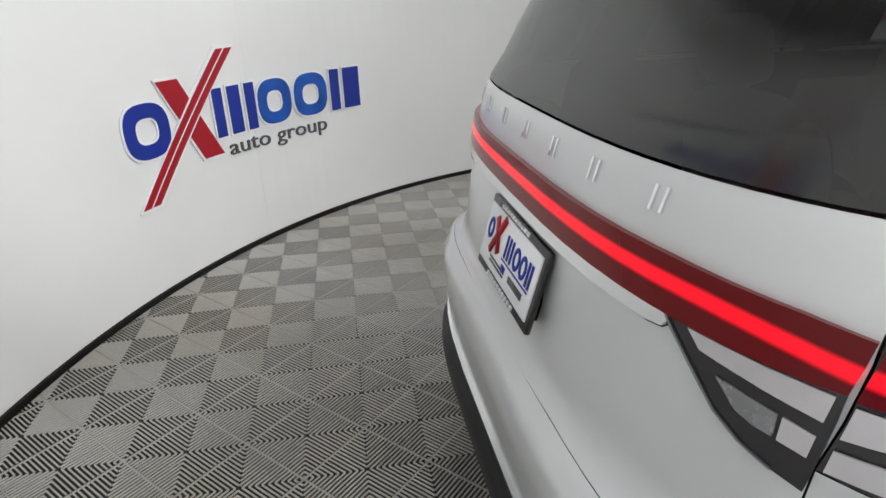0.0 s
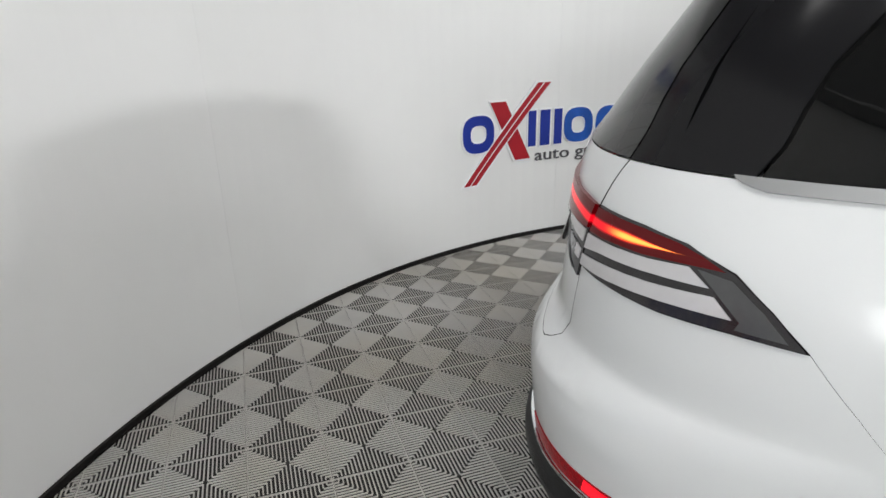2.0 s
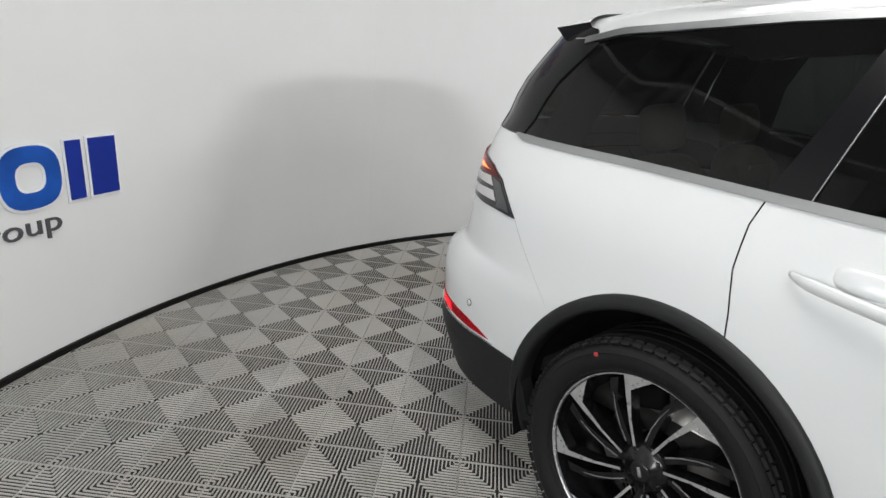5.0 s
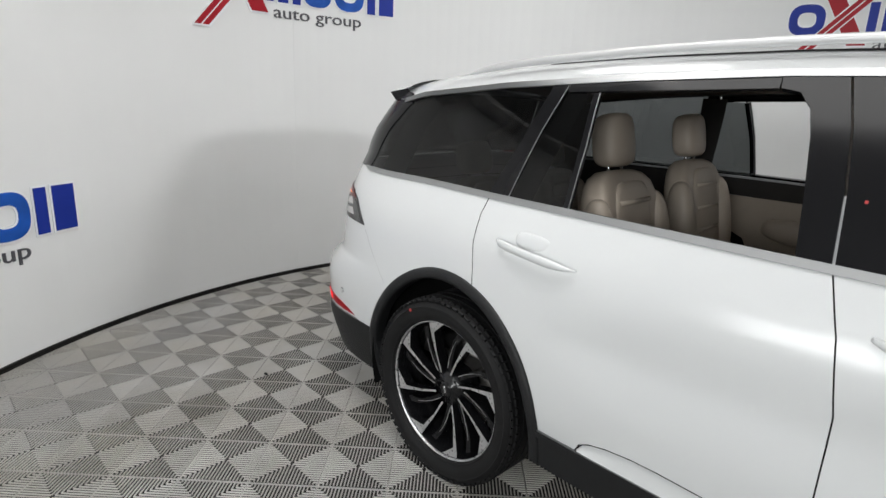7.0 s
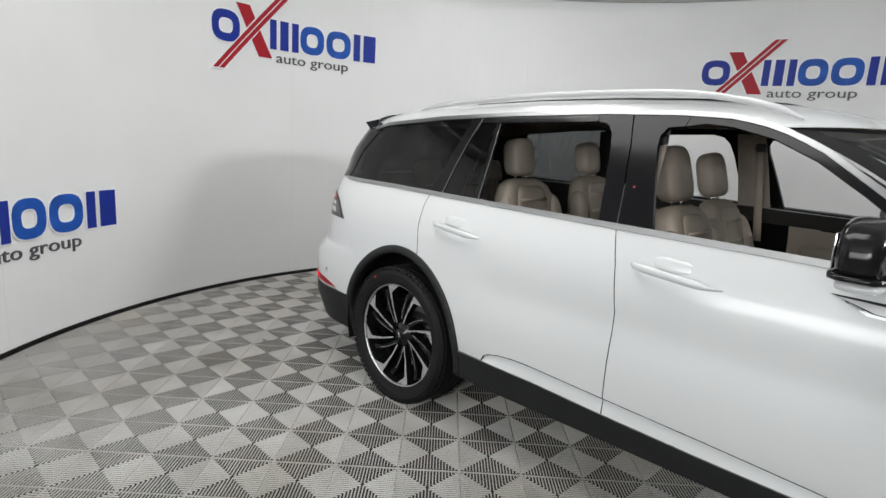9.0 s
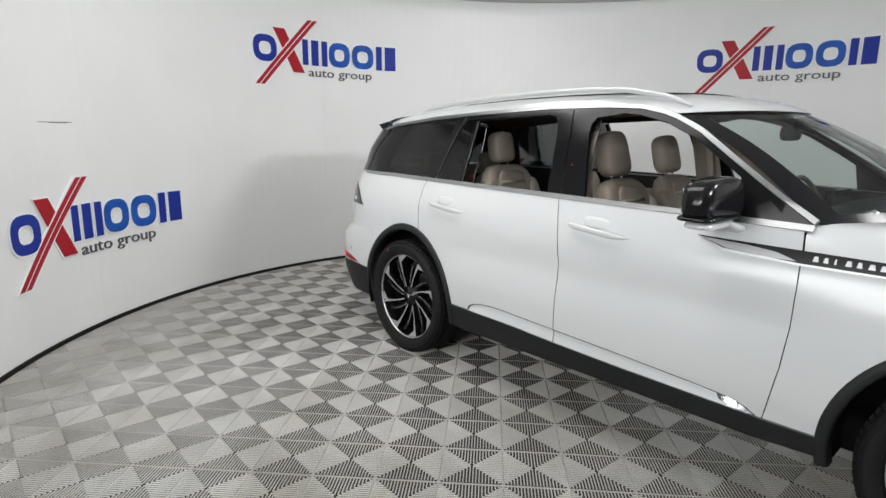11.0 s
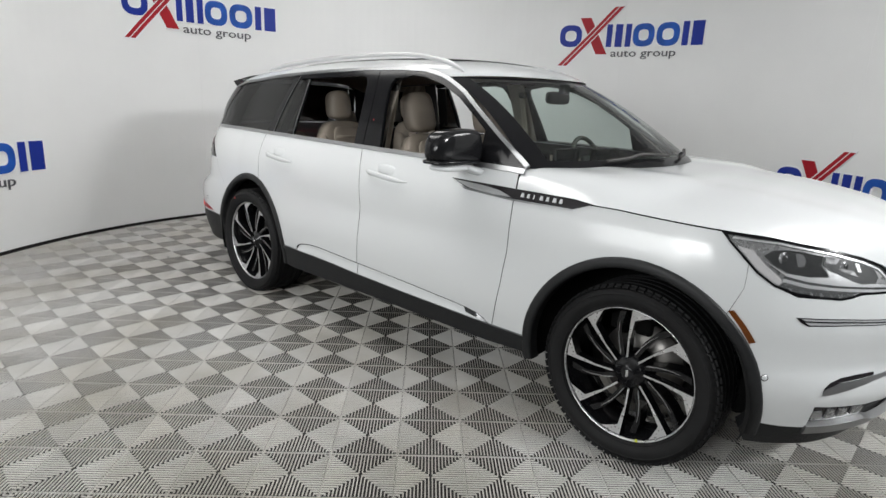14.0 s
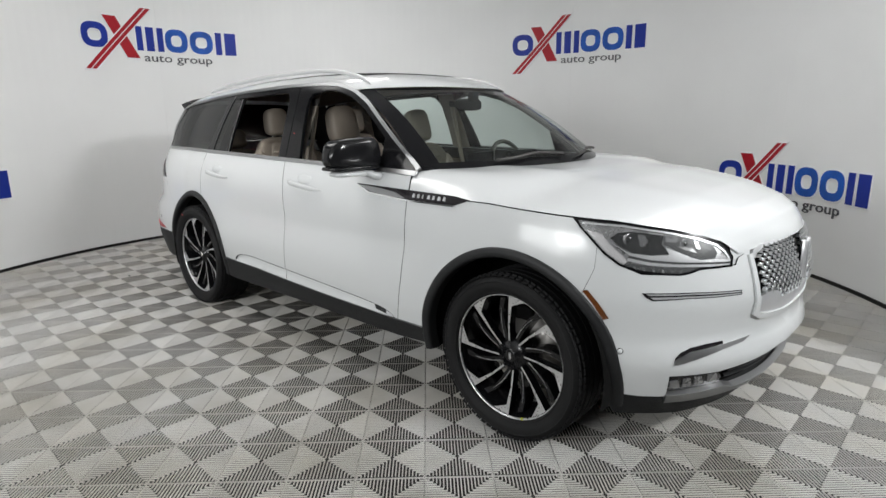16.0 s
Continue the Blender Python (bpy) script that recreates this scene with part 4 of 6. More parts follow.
for left in (False, True):
    patch("rear_bumper", rb_right, PAINT, suv, left=left)
    under = SXZ((-0.478, 0.50), (-0.62, 0.505), (-0.80, 0.507), (-0.95, 0.514)) + SYZ(True, (-0.60, 0.517), (-0.45, 0.519), (-0.2, 0.519)) + [(S0, 0.519), (S0, 0.29)] + SYZ(True, (-0.5, 0.29), (-0.75, 0.29)) + SXZ((-0.62, 0.28), (-0.46, 0.28), (-0.42, 0.30), (-0.45, 0.42))
    patch("bumper_cladding", under, CLADDING, suv, off=lambda u, w: 0.004 + 0.020 * min(1, max(0, (-0.80 - u) / 0.55)) * min(1, max(0.15, (0.524 - w) / 0.035)), thick=0.05, step=(0.06, 0.03), left=left)
    proud = lambda u, w: 0.005 + 0.004 * min(1, max(0, (-0.70 - u) / 0.35))
    trim_top = SXZ((-0.60, 0.516), (-0.80, 0.519), (-0.95, 0.526)) + SYZ(True, (-0.70, 0.528), (-0.62, 0.530), (-0.45, 0.532), (-0.2, 0.532)) + [(S0, 0.532)]
    trim_low = [(S0, 0.523)] + SYZ(True, (-0.2, 0.523), (-0.45, 0.523), (-0.62, 0.521), (-0.70, 0.519)) + SXZ((-0.95, 0.517), (-0.80, 0.511), (-0.60, 0.509))
    patch("bumper_trim", trim_top + trim_low, CHROME, suv, off=proud, thick=0.012, left=left)
    reflector = patch("reflector", SXZ((-0.625, 0.522), (-0.68, 0.540), (-0.75, 0.555), (-0.86, 0.567)) + SYZ(True, (-0.70, 0.572), (-0.655, 0.569), (-0.655, 0.540), (-0.70, 0.534)) + SXZ((-0.86, 0.528), (-0.73, 0.522)), REFLECT, suv, off=0.003, thick=0.01, left=left)
    # the reflector's bright spot, painted on as a glowing patch
    patch("reflector_glow", SXZ((-0.858, 0.534), (-0.862, 0.561), (-0.945, 0.567), (-0.95, 0.538)), REFLECT_GLOW, reflector, off=0.0045, thick=0.003, step=(0.03, 0.03), left=left)
    lamp = patch("tail_lamp", SXZ((-0.606, 0.957), (-0.66, 1.008), (-0.72, 1.055), (-0.80, 1.088), (-0.88, 1.100)) + SYZ(True, (-0.655, 1.106), (-0.655, 0.966)) + SXZ((-0.86, 0.958), (-0.72, 0.961)), LAMP_FRAME, suv, off=0.004, thick=0.015, left=left)
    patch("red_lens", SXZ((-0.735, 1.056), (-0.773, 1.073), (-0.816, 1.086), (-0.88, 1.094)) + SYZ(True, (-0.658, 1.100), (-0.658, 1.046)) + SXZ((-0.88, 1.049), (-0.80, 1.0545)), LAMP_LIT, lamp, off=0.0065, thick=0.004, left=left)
    patch("clear_optic", SXZ((-0.757, 1.025), (-0.793, 1.052), (-0.864, 1.0455), (-0.94, 1.042)) + SYZ(True, (-0.660, 1.041), (-0.660, 1.008)) + SXZ((-0.967, 1.016), (-0.885, 1.020), (-0.816, 1.023)), LAMP_WHITE, lamp, off=0.009, thick=0.004, left=left)
    patch("clear_optic", SXZ((-0.717, 0.983), (-0.748, 1.013), (-0.793, 1.010), (-0.859, 1.005), (-0.946, 1.000)) + SYZ(True, (-0.660, 0.994), (-0.660, 0.970)) + SXZ((-0.96, 0.972), (-0.879, 0.977), (-0.79, 0.981)), LAMP_WHITE, lamp, off=0.009, thick=0.004, left=left)
    patch("smoked_panel", SXZ((-0.632, 0.966), (-0.672, 1.006), (-0.722, 1.045), (-0.780, 1.052), (-0.745, 1.020), (-0.705, 0.982), (-0.712, 0.968)), SMOKED, lamp, off=0.007, thick=0.003, left=left)
    sensor(sx(-0.742, 0.614), 0.614, suv, left)



# ---- front end ----
def inset(poly, d):
    """The outline drawn in by d all round (or out, where d is negative)."""
    out, n = [], len(poly)
    area = sum(poly[k][0] * poly[(k + 1) % n][1] - poly[(k + 1) % n][0] * poly[k][1] for k in range(n))
    d = d if area > 0 else -d
    for k in range(n):
        a, b, c = Vector(poly[k - 1]), Vector(poly[k]), Vector(poly[(k + 1) % n])
        e0, e1 = (b - a).normalized(), (c - b).normalized()
        n0, n1 = Vector((-e0.y, e0.x)), Vector((-e1.y, e1.x))
        m = (n0 + n1).normalized()
        out.append(tuple(b + m * d / max(0.45, m.dot(n0))))
    return out


def projector(u, z, parent, left):
    """A round projector lens in a black barrel, looking ahead out of its pod."""
    e = 0.004
    n = (skin(u + e, z) - skin(u - e, z)).cross(skin(u, z + e) - skin(u, z - e)).normalized()
    ahead = Vector((1, -0.35, 0.05)).normalized()
    p = skin(u, z) - n * 0.018
    if left:
        p.y, ahead.y = -p.y, -ahead.y
    turn = ahead.to_track_quat("Y", "Z").to_matrix().to_4x4()
    barrel = part("projector", lathe([(0.020, 0.004), (0.025, 0.006), (0.027, 0.002), (0.027, -0.02)], 24), LAMP_GREY, parent)
    barrel.matrix_basis = Matrix.Translation(p) @ turn
    part("projector_lens", lathe([(0.0, 0.014), (0.009, 0.0125), (0.016, 0.008), (0.0205, 0.0)], 24), RIM_BLACK, barrel)


SN = 4.4
for left in (False, True):
    F = lambda *p: SYZ(False, *p)
    side_edge = SXZ((3.4102, 0.857), (3.4075, 0.945), (3.497, 0.874), (3.569, 0.843))
    upper = F((-0.735, 0.842), (-0.68, 0.858), (-0.60, 0.862), (-0.535, 0.866), (-0.515, 0.892), (-0.48, 0.902), (-0.452, 0.897))
    grille_side = F((-0.450, 0.73), (-0.448, 0.655), (-0.40, 0.636), (-0.20, 0.616)) + [(SN, 0.61)]
    lower = [(SN, 0.485)] + F((-0.25, 0.478), (-0.44, 0.451), (-0.586, 0.430), (-0.678, 0.427), (-0.757, 0.425), (-0.748, 0.40), (-0.722, 0.318)) + SXZ((3.58, 0.322), (3.51, 0.332))
    bumper = patch("front_bumper", side_edge + upper + grille_side + lower + SXZ(*arc(BASE, HUB_Z, ARCH_R, -6, 45.7, 9)), PAINT, suv, left=left)
    # slanting vent slot over a satin blade
    slot = patch("vent_slot", [(3.672, 0.481), (3.679, 0.507), (3.703, 0.529), (3.749, 0.547), (3.822, 0.557), (3.898, 0.561), (3.895, 0.546), (3.817, 0.536), (3.745, 0.527), (3.714, 0.489)], LAMP_FRAME, bumper, off=0.002, thick=0.004, left=left)
    patch("vent_blade", [(3.671, 0.480), (3.680, 0.503), (3.692, 0.509), (3.745, 0.531), (3.817, 0.539), (3.895, 0.549), (4.039, 0.562), (3.998, 0.545), (3.890, 0.531), (3.766, 0.501), (3.714, 0.488)], SATIN, slot, off=0.006, thick=0.006, left=left)
    patch("lower_intake", [(SN, 0.51), (SN, 0.27)] + F((-0.45, 0.28), (-0.70, 0.30), (-0.74, 0.32), (-0.74, 0.46), (-0.70, 0.47), (-0.3, 0.50)), DARK, suv, off=-0.045, thick=0.0, left=left)
    for k in range(3):
        z0 = 0.345 + 0.034 * k
        patch("intake_slat", [(SN, z0), (SN, z0 + 0.010)] + F((-0.48, z0 + 0.010), (-0.48, z0)), CLADDING, suv, off=-0.030, thick=0.02, left=left)
    fog = patch("fog_lamp", [(3.665, 0.412), (3.889, 0.424), (3.945, 0.376), (3.930, 0.349), (3.798, 0.342), (3.685, 0.336)], LAMP_FRAME, suv, off=-0.012, thick=0.02, left=left)
    for a0, a1, b1, b0 in ((3.687, 3.724, 3.747, 3.700), (3.745, 3.773, 3.800, 3.757), (3.791, 3.821, 3.853, 3.810), (3.846, 3.888, 3.920, 3.868)):
        rise = (a0 - 3.687) * 0.14
        patch("fog_optic", [(a0, 0.390 + rise), (a1, 0.393 + rise), (b1, 0.357 + rise * 0.8), (b0, 0.352 + rise * 0.8)], LAMP_SILVER, fog, off=-0.005, thick=0.008, left=left)
    patch("skid_trim", [(SN, 0.322), (4.037, 0.322), (3.960, 0.347), (3.917, 0.345), (3.803, 0.335), (3.690, 0.331), (3.700, 0.292), (3.834, 0.292), (4.004, 0.296), (SN, 0.294)], SATIN, suv, off=0.010, thick=0.03, left=left)
    patch("front_cladding", [(SN, 0.292)] + F((-0.45, 0.296), (-0.60, 0.300), (-0.718, 0.314)) + SXZ((3.58, 0.320), (3.49, 0.332), (3.46, 0.29), (3.48, 0.22)) + F((-0.60, 0.20)) + [(SN, 0.20)], CLADDING, suv, off=-0.004, thick=0.05, left=left)
    patch("bumper_corner", F((-0.545, 0.868), (-0.530, 0.935), (-0.48, 0.948), (-0.435, 0.93), (-0.435, 0.885), (-0.49, 0.875)), PAINT, bumper, off=-0.007, thick=0.006, step=(0.03, 0.03), left=left)
    # bright double strip under the headlight
    patch("bumper_strip", [(3.529, 0.773), (3.722, 0.776), (3.947, 0.770), (3.947, 0.752), (3.713, 0.752), (3.569, 0.744), (3.544, 0.757)], LAMP_FRAME, bumper, off=0.001, thick=0.006, left=left)
    patch("bright_strip", [(3.546, 0.7695), (3.722, 0.7725), (3.940, 0.767), (3.940, 0.763), (3.722, 0.7675), (3.560, 0.764)], BRIGHT, bumper, off=0.005, thick=0.007, left=left)
    patch("bright_strip", [(3.560, 0.7575), (3.713, 0.7615), (3.940, 0.759), (3.940, 0.755), (3.713, 0.7555), (3.574, 0.7495)], BRIGHT, bumper, off=0.005, thick=0.007, left=left)
    # headlight: black border, silver bowl, two black pods over a white wing, clear lower strip
    rim = [(3.290, 1.049), (3.495, 1.038), (3.694, 1.011), (3.815, 0.985), (3.895, 0.955), (3.924, 0.925), (3.934, 0.897), (3.918, 0.862), (3.774, 0.859), (3.731, 0.847), (3.690, 0.840), (3.613, 0.843), (3.525, 0.852), (3.453, 0.874), (3.397, 0.914), (3.349, 0.969), (3.308, 1.013)]
    lamp = patch("headlight", inset(rim, -0.010), BLACK_GLOSS, suv, off=-0.011, thick=0.0, left=left)
    patch("lamp_bowl", inset(rim, 0.0075), LAMP_SILVER, lamp, off=-0.008, thick=0.0, left=left)
    patch("headlight_lens", rim, LENS, lamp, off=0.001, thick=0.010, left=left)
    border = inset(rim, 0.0085)
    for k0, k1 in ((0, 7), (7, 17)):
        ks = [k % 17 for k in range(k0, k1 + 1)]
        patch("lamp_border", [rim[k] for k in ks] + [border[k] for k in ks[::-1]], BLACK_GLOSS, lamp, off=0.0015, thick=0.008, left=left)
    top = [(3.325, 1.034), (3.495, 1.027), (3.694, 1.000), (3.812, 0.974), (3.880, 0.949), (3.908, 0.922), (3.920, 0.892)]
    patch("chrome_line", top + [(u - 0.005, z - 0.006) for u, z in top[::-1]], BRIGHT, lamp, off=-0.003, thick=0.006, left=left)
    pod = patch("lamp_pod", [(3.429, 0.978), (3.462, 0.998), (3.511, 1.004), (3.574, 1.000), (3.652, 0.989), (3.635, 0.958), (3.658, 0.922), (3.586, 0.918), (3.511, 0.925), (3.462, 0.949)], BLACK_GLOSS, lamp, off=-0.005, thick=0.004, left=left)
    patch("shroud_side", [(3.545, 0.993), (3.572, 0.992), (3.580, 0.968), (3.560, 0.948), (3.545, 0.950)], LAMP_GREY, pod, off=-0.0035, thick=0.003, left=left)
    projector(3.506, 0.974, pod, left)
    pod = patch("lamp_pod", [(3.656, 0.988), (3.726, 0.982), (3.800, 0.969), (3.858, 0.948), (3.869, 0.917), (3.849, 0.899), (3.782, 0.897), (3.735, 0.910), (3.679, 0.940), (3.644, 0.960)], SMOKED, lamp, off=-0.005, thick=0.004, left=left)
    patch("facet", [(3.658, 0.985), (3.715, 0.980), (3.695, 0.962), (3.655, 0.966)], LAMP_GREY, pod, off=-0.0035, thick=0.003, left=left)
    patch("facet", [(3.700, 0.950), (3.712, 0.940), (3.775, 0.922), (3.760, 0.942)], LAMP_SILVER, pod, off=-0.0035, thick=0.003, left=left)
    patch("lit_edge", [(3.776, 0.967), (3.792, 0.964), (3.794, 0.936), (3.779, 0.938)], BRIGHT, pod, off=-0.0025, thick=0.004, left=left)
    projector(3.738, 0.955, pod, left)
    patch("signature_wing", [(3.433, 0.960), (3.496, 0.924), (3.586, 0.915), (3.657, 0.918), (3.648, 0.945), (3.692, 0.929), (3.743, 0.907), (3.782, 0.896), (3.852, 0.896), (3.920, 0.889), (3.916, 0.882), (3.780, 0.887), (3.667, 0.892), (3.575, 0.900), (3.502, 0.914)], BRIGHT, lamp, off=-0.002, thick=0.006, left=left)
    patch("wing_shadow_gap", [(3.495, 0.914), (3.575, 0.899), (3.667, 0.891), (3.780, 0.886), (3.916, 0.881), (3.917, 0.875), (3.778, 0.880), (3.665, 0.884), (3.574, 0.891), (3.490, 0.906)], SMOKED, lamp, off=-0.005, thick=0.003, left=left)
    patch("signature_strip", [(3.490, 0.905), (3.574, 0.890), (3.665, 0.883), (3.778, 0.879), (3.917, 0.874), (3.914, 0.866), (3.776, 0.870), (3.663, 0.873), (3.565, 0.879), (3.484, 0.895)], BRIGHT, lamp, off=-0.002, thick=0.006, left=left)
    patch("clear_cluster", [(3.338, 1.004), (3.395, 0.992), (3.424, 0.954), (3.472, 0.913), (3.486, 0.893), (3.472, 0.880), (3.454, 0.887), (3.400, 0.928), (3.360, 0.977)], LAMP_WHITE, lamp, off=-0.004, thick=0.004, left=left)
    turn = patch("turn_lamp", [(3.480, 0.888), (3.557, 0.876), (3.663, 0.870), (3.770, 0.867), (3.735, 0.857), (3.692, 0.849), (3.599, 0.851), (3.520, 0.860), (3.470, 0.876)], SMOKED, lamp, off=-0.005, thick=0.003, left=left)
    for k in range(6):
        u = 3.505 + 0.036 * k
        z = 0.874 - 0.003 * k
        patch("turn_optic", [(u, z), (u + 0.009, z - 0.001), (u + 0.013, z - 0.015), (u + 0.004, z - 0.014)], LAMP_GREY, turn, off=-0.003, thick=0.003, left=left)
    # amber side marker, sensor
    patch("side_marker", SXZ((3.375, 0.767), (3.394, 0.772), (3.476, 0.664), (3.457, 0.656)), AMBER_MARK, suv, off=0.004, thick=0.006, step=(0.03, 0.03), left=left)
    sensor(sx(3.522, 0.531), 0.531, bumper, left)

# grille: a bright frame round a lattice of small bright studs
gr_half = lambda pts: SYZ(False, *pts) + [(2 * SN - s, z) for s, z in SYZ(False, *pts)[::-1]]
grille = patch("grille", gr_half([(-0.36, 0.922), (-0.425, 0.895), (-0.425, 0.73), (-0.42, 0.67), (-0.36, 0.650), (-0.15, 0.630)]), DARK, suv, off=-0.055, thick=0.01)
outer = [(-0.466, 0.898), (-0.470, 0.74), (-0.454, 0.655), (-0.402, 0.628), (-0.20, 0.606)]
inner = [(-0.446, 0.900), (-0.448, 0.735), (-0.418, 0.660), (-0.375, 0.648), (-0.20, 0.630)]
for sg in (1, -1):
    o = SYZ(False, *[(y * sg, z) for y, z in outer]) + [(SN, 0.608)]
    i = SYZ(False, *[(y * sg, z) for y, z in inner]) + [(SN, 0.632)]
    patch("grille_frame", o + i[::-1], FRAME_WHITE, grille, off=0.010, thick=0.04)
    patch("grille_chin", SYZ(False, *[(y * sg, z) for y, z in ((-0.446, 0.728), (-0.420, 0.660), (-0.378, 0.646), (-0.20, 0.628))]) + [(SN, 0.628), (SN, 0.70)] + SYZ(False, *[(y * sg, z) for y, z in ((-0.14, 0.700), (-0.26, 0.702), (-0.32, 0.735), (-0.37, 0.742))]), BRIGHT, grille, off=0.002, thick=0.02)
top_line = lambda pts: SYZ(False, *pts) + [(2 * SN - s, z) for s, z in SYZ(False, *pts)[::-1]]
patch("grille_header", top_line([(-0.449, 0.885), (-0.432, 0.911), (-0.36, 0.929), (-0.15, 0.934)]) + top_line([(-0.432, 0.880), (-0.418, 0.897), (-0.355, 0.915), (-0.15, 0.920)])[::-1], BRIGHT, grille, off=0.006, thick=0.03)
studs = bmesh.new()
for r in range(13):
    z = 0.715 + r * 0.0165
    for c in range(-10, 11):
        y = c * 0.040 + (0.020 if r % 2 else 0)
        if abs(y) > 0.434 or abs(y) < 0.055 or (z < 0.745 and abs(y) > 0.30) or (z > 0.90 and abs(y) > 0.36):
            continue
        q = skin(sy(y, z, False), z)
        bmesh.ops.create_cube(studs, size=1, matrix=Matrix.Translation((q.x - 0.004, q.y, q.z)) @ Matrix.Rotation(math.radians(45), 4, "X") @ Matrix.Diagonal((0.02, 0.0182, 0.0182, 1)))
tagged(part("grille_lattice", studs, CHROME, grille, smooth=False), kind="stuff")
q = skin(SN, 0.80)
part("emblem_ground", box(bmesh.new(), q.x - 0.004, 0, 0.80, 0.012, 0.10, 0.20, 0.003), BLACK_GLOSS, grille)
bm = bmesh.new()
for y in (-0.042, 0.042):
    box(bm, q.x + 0.004, y, 0.805, 0.02, 0.012, 0.20, 0.003)
for z in (0.71, 0.89):
    box(bm, q.x + 0.004, 0, z, 0.02, 0.094, 0.010, 0.003)
box(bm, q.x + 0.002, 0, 0.80, 0.02, 0.012, 0.17, 0.003)
part("emblem", bm, BRIGHT, grille, "bright plain rectangular emblem")

# underbody
bm = box(bmesh.new(), 1.45, 0, 0.36, 4.0, 1.50, 0.16, 0.03)
part("underbody", bm, DARK, suv)
part("firewall", box(bmesh.new(), 2.35, 0, 0.75, 0.04, 1.7, 0.72), DARK, suv)

# ---- roof rails and mirrors ----
for sg in (-1, 1):
    pts = spline([(-0.27, sg * 0.600, 1.632), (-0.15, sg * 0.605, 1.655), (0.1, sg * 0.605, 1.683), (0.55, sg * 0.603, 1.713), (1.0, sg * 0.600, 1.727), (1.3, sg * 0.600, 1.724), (1.50, sg * 0.607, 1.702), (1.66, sg * 0.620, 1.668), (1.76, sg * 0.630, 1.628)], 5)
    part("roof_rail", tube(pts, [0.0092 * min(1, 0.25 + 0.12 * k, 0.3 + 0.14 * (len(pts) - 1 - k)) for k in range(len(pts))], 10, 1.6), RAIL, suv, "satin silver roof rail")
    if sg > 0:
        continue
    # wing mirror on the right side alone
    bm = bmesh.new()
    bmesh.ops.create_cube(bm, size=1)
    bmesh.ops.subdivide_edges(bm, edges=bm.edges, cuts=5, use_grid_fill=True)
    for v in bm.verts:
        q = v.co * 2
        k = (abs(q.x) ** 5 + abs(q.y) ** 5 + abs(q.z) ** 5) ** (1 / 5)
        q = q / k
        y = q.y * 0.160 * (1 - 0.15 * max(0.0, q.z) ** 1.5)
        v.co = Vector((q.x * 0.070 * (1 - 0.18 * q.y), -y, q.z * (0.088 if q.z > 0 else 0.068) * (1 - 0.10 * q.y)))
    bmesh.ops.reverse_faces(bm, faces=bm.faces)
    mirror = part("wing_mirror", bm, MIRROR_CAP, suv, "black capped wing mirror on a white foot")
    mirror.location = (2.075, sg * 1.048, 1.250)
    bm = bmesh.new()
    bmesh.ops.create_cube(bm, size=1)
    bmesh.ops.subdivide_edges(bm, edges=bm.edges, cuts=3, use_grid_fill=True)
    for v in bm.verts:
        q = v.co * 2
        q = q / (abs(q.x) ** 4 + abs(q.y) ** 4 + abs(q.z) ** 4) ** 0.25
        v.co = Vector((q.x * 0.060, q.y * 0.125, q.z * 0.016 - 0.090))
    part("mirror_base", bm, PAINT, mirror)
    part("mirror_foot", tube([(0.03, -sg * 0.05, -0.085), (0.045, -sg * 0.10, -0.105), (0.06, -sg * 0.17, -0.120)], [0.030, 0.036, 0.046], 10, 0.55), PAINT, mirror)
    part("mirror_glass", box(bmesh.new(), -0.066, 0, 0.0, 0.006, 0.20, 0.10, 0.002), CHROME, mirror)
    part("mirror_lip", soft_box(0.152, 0.318, 0.022, 5.0), MIRROR_CAP, mirror).location = (0.0, 0.0, -0.062)

# ---- wheels ----
def spoke_mesh():
    """One blade: a thin straight stroke that flares at the rim; outer face towards -y."""
    def P(r, a):
        return (r * math.cos(radians(a)), r * math.sin(radians(a)))
    out = [P(0.070, 13), P(0.15, 5.2), P(0.22, 2.2), P(0.283, 0.5), P(0.283, -8), P(0.283, -17.5), P(0.268, -13.0), P(0.240, -2.6), P(0.15, 2.0), P(0.070, 6)]
    y_of = lambda r: -0.080 - 0.020 * min(1, max(0, (r - 0.07) / 0.20))
    verts = [(x, y_of(math.hypot(x, z)), z) for x, z in out] + [(x * 0.998, y_of(math.hypot(x, z)) + 0.045, z) for x, z in out]
    n = len(out)
    faces = [(0, 1, 8, 9), (1, 2, 7, 8), (2, 3, 4, 7), (7, 4, 5, 6)]
    walls = [(i, (i + 1) % n, n + (i + 1) % n, n + i) for i in range(n)]
    bm = raw(verts, faces + walls)
    bmesh.ops.recalc_face_normals(bm, faces=bm.faces)
    me = bpy.data.meshes.new("spoke")
    bm.to_mesh(me)
    bm.free()
    me.materials.append(MACHINED), me.materials.append(RIM_BLACK)
    for p in me.polygons:
        p.material_index = 0 if len(p.vertices) == 4 and abs(p.normal.y) > 0.6 else 1
    return me


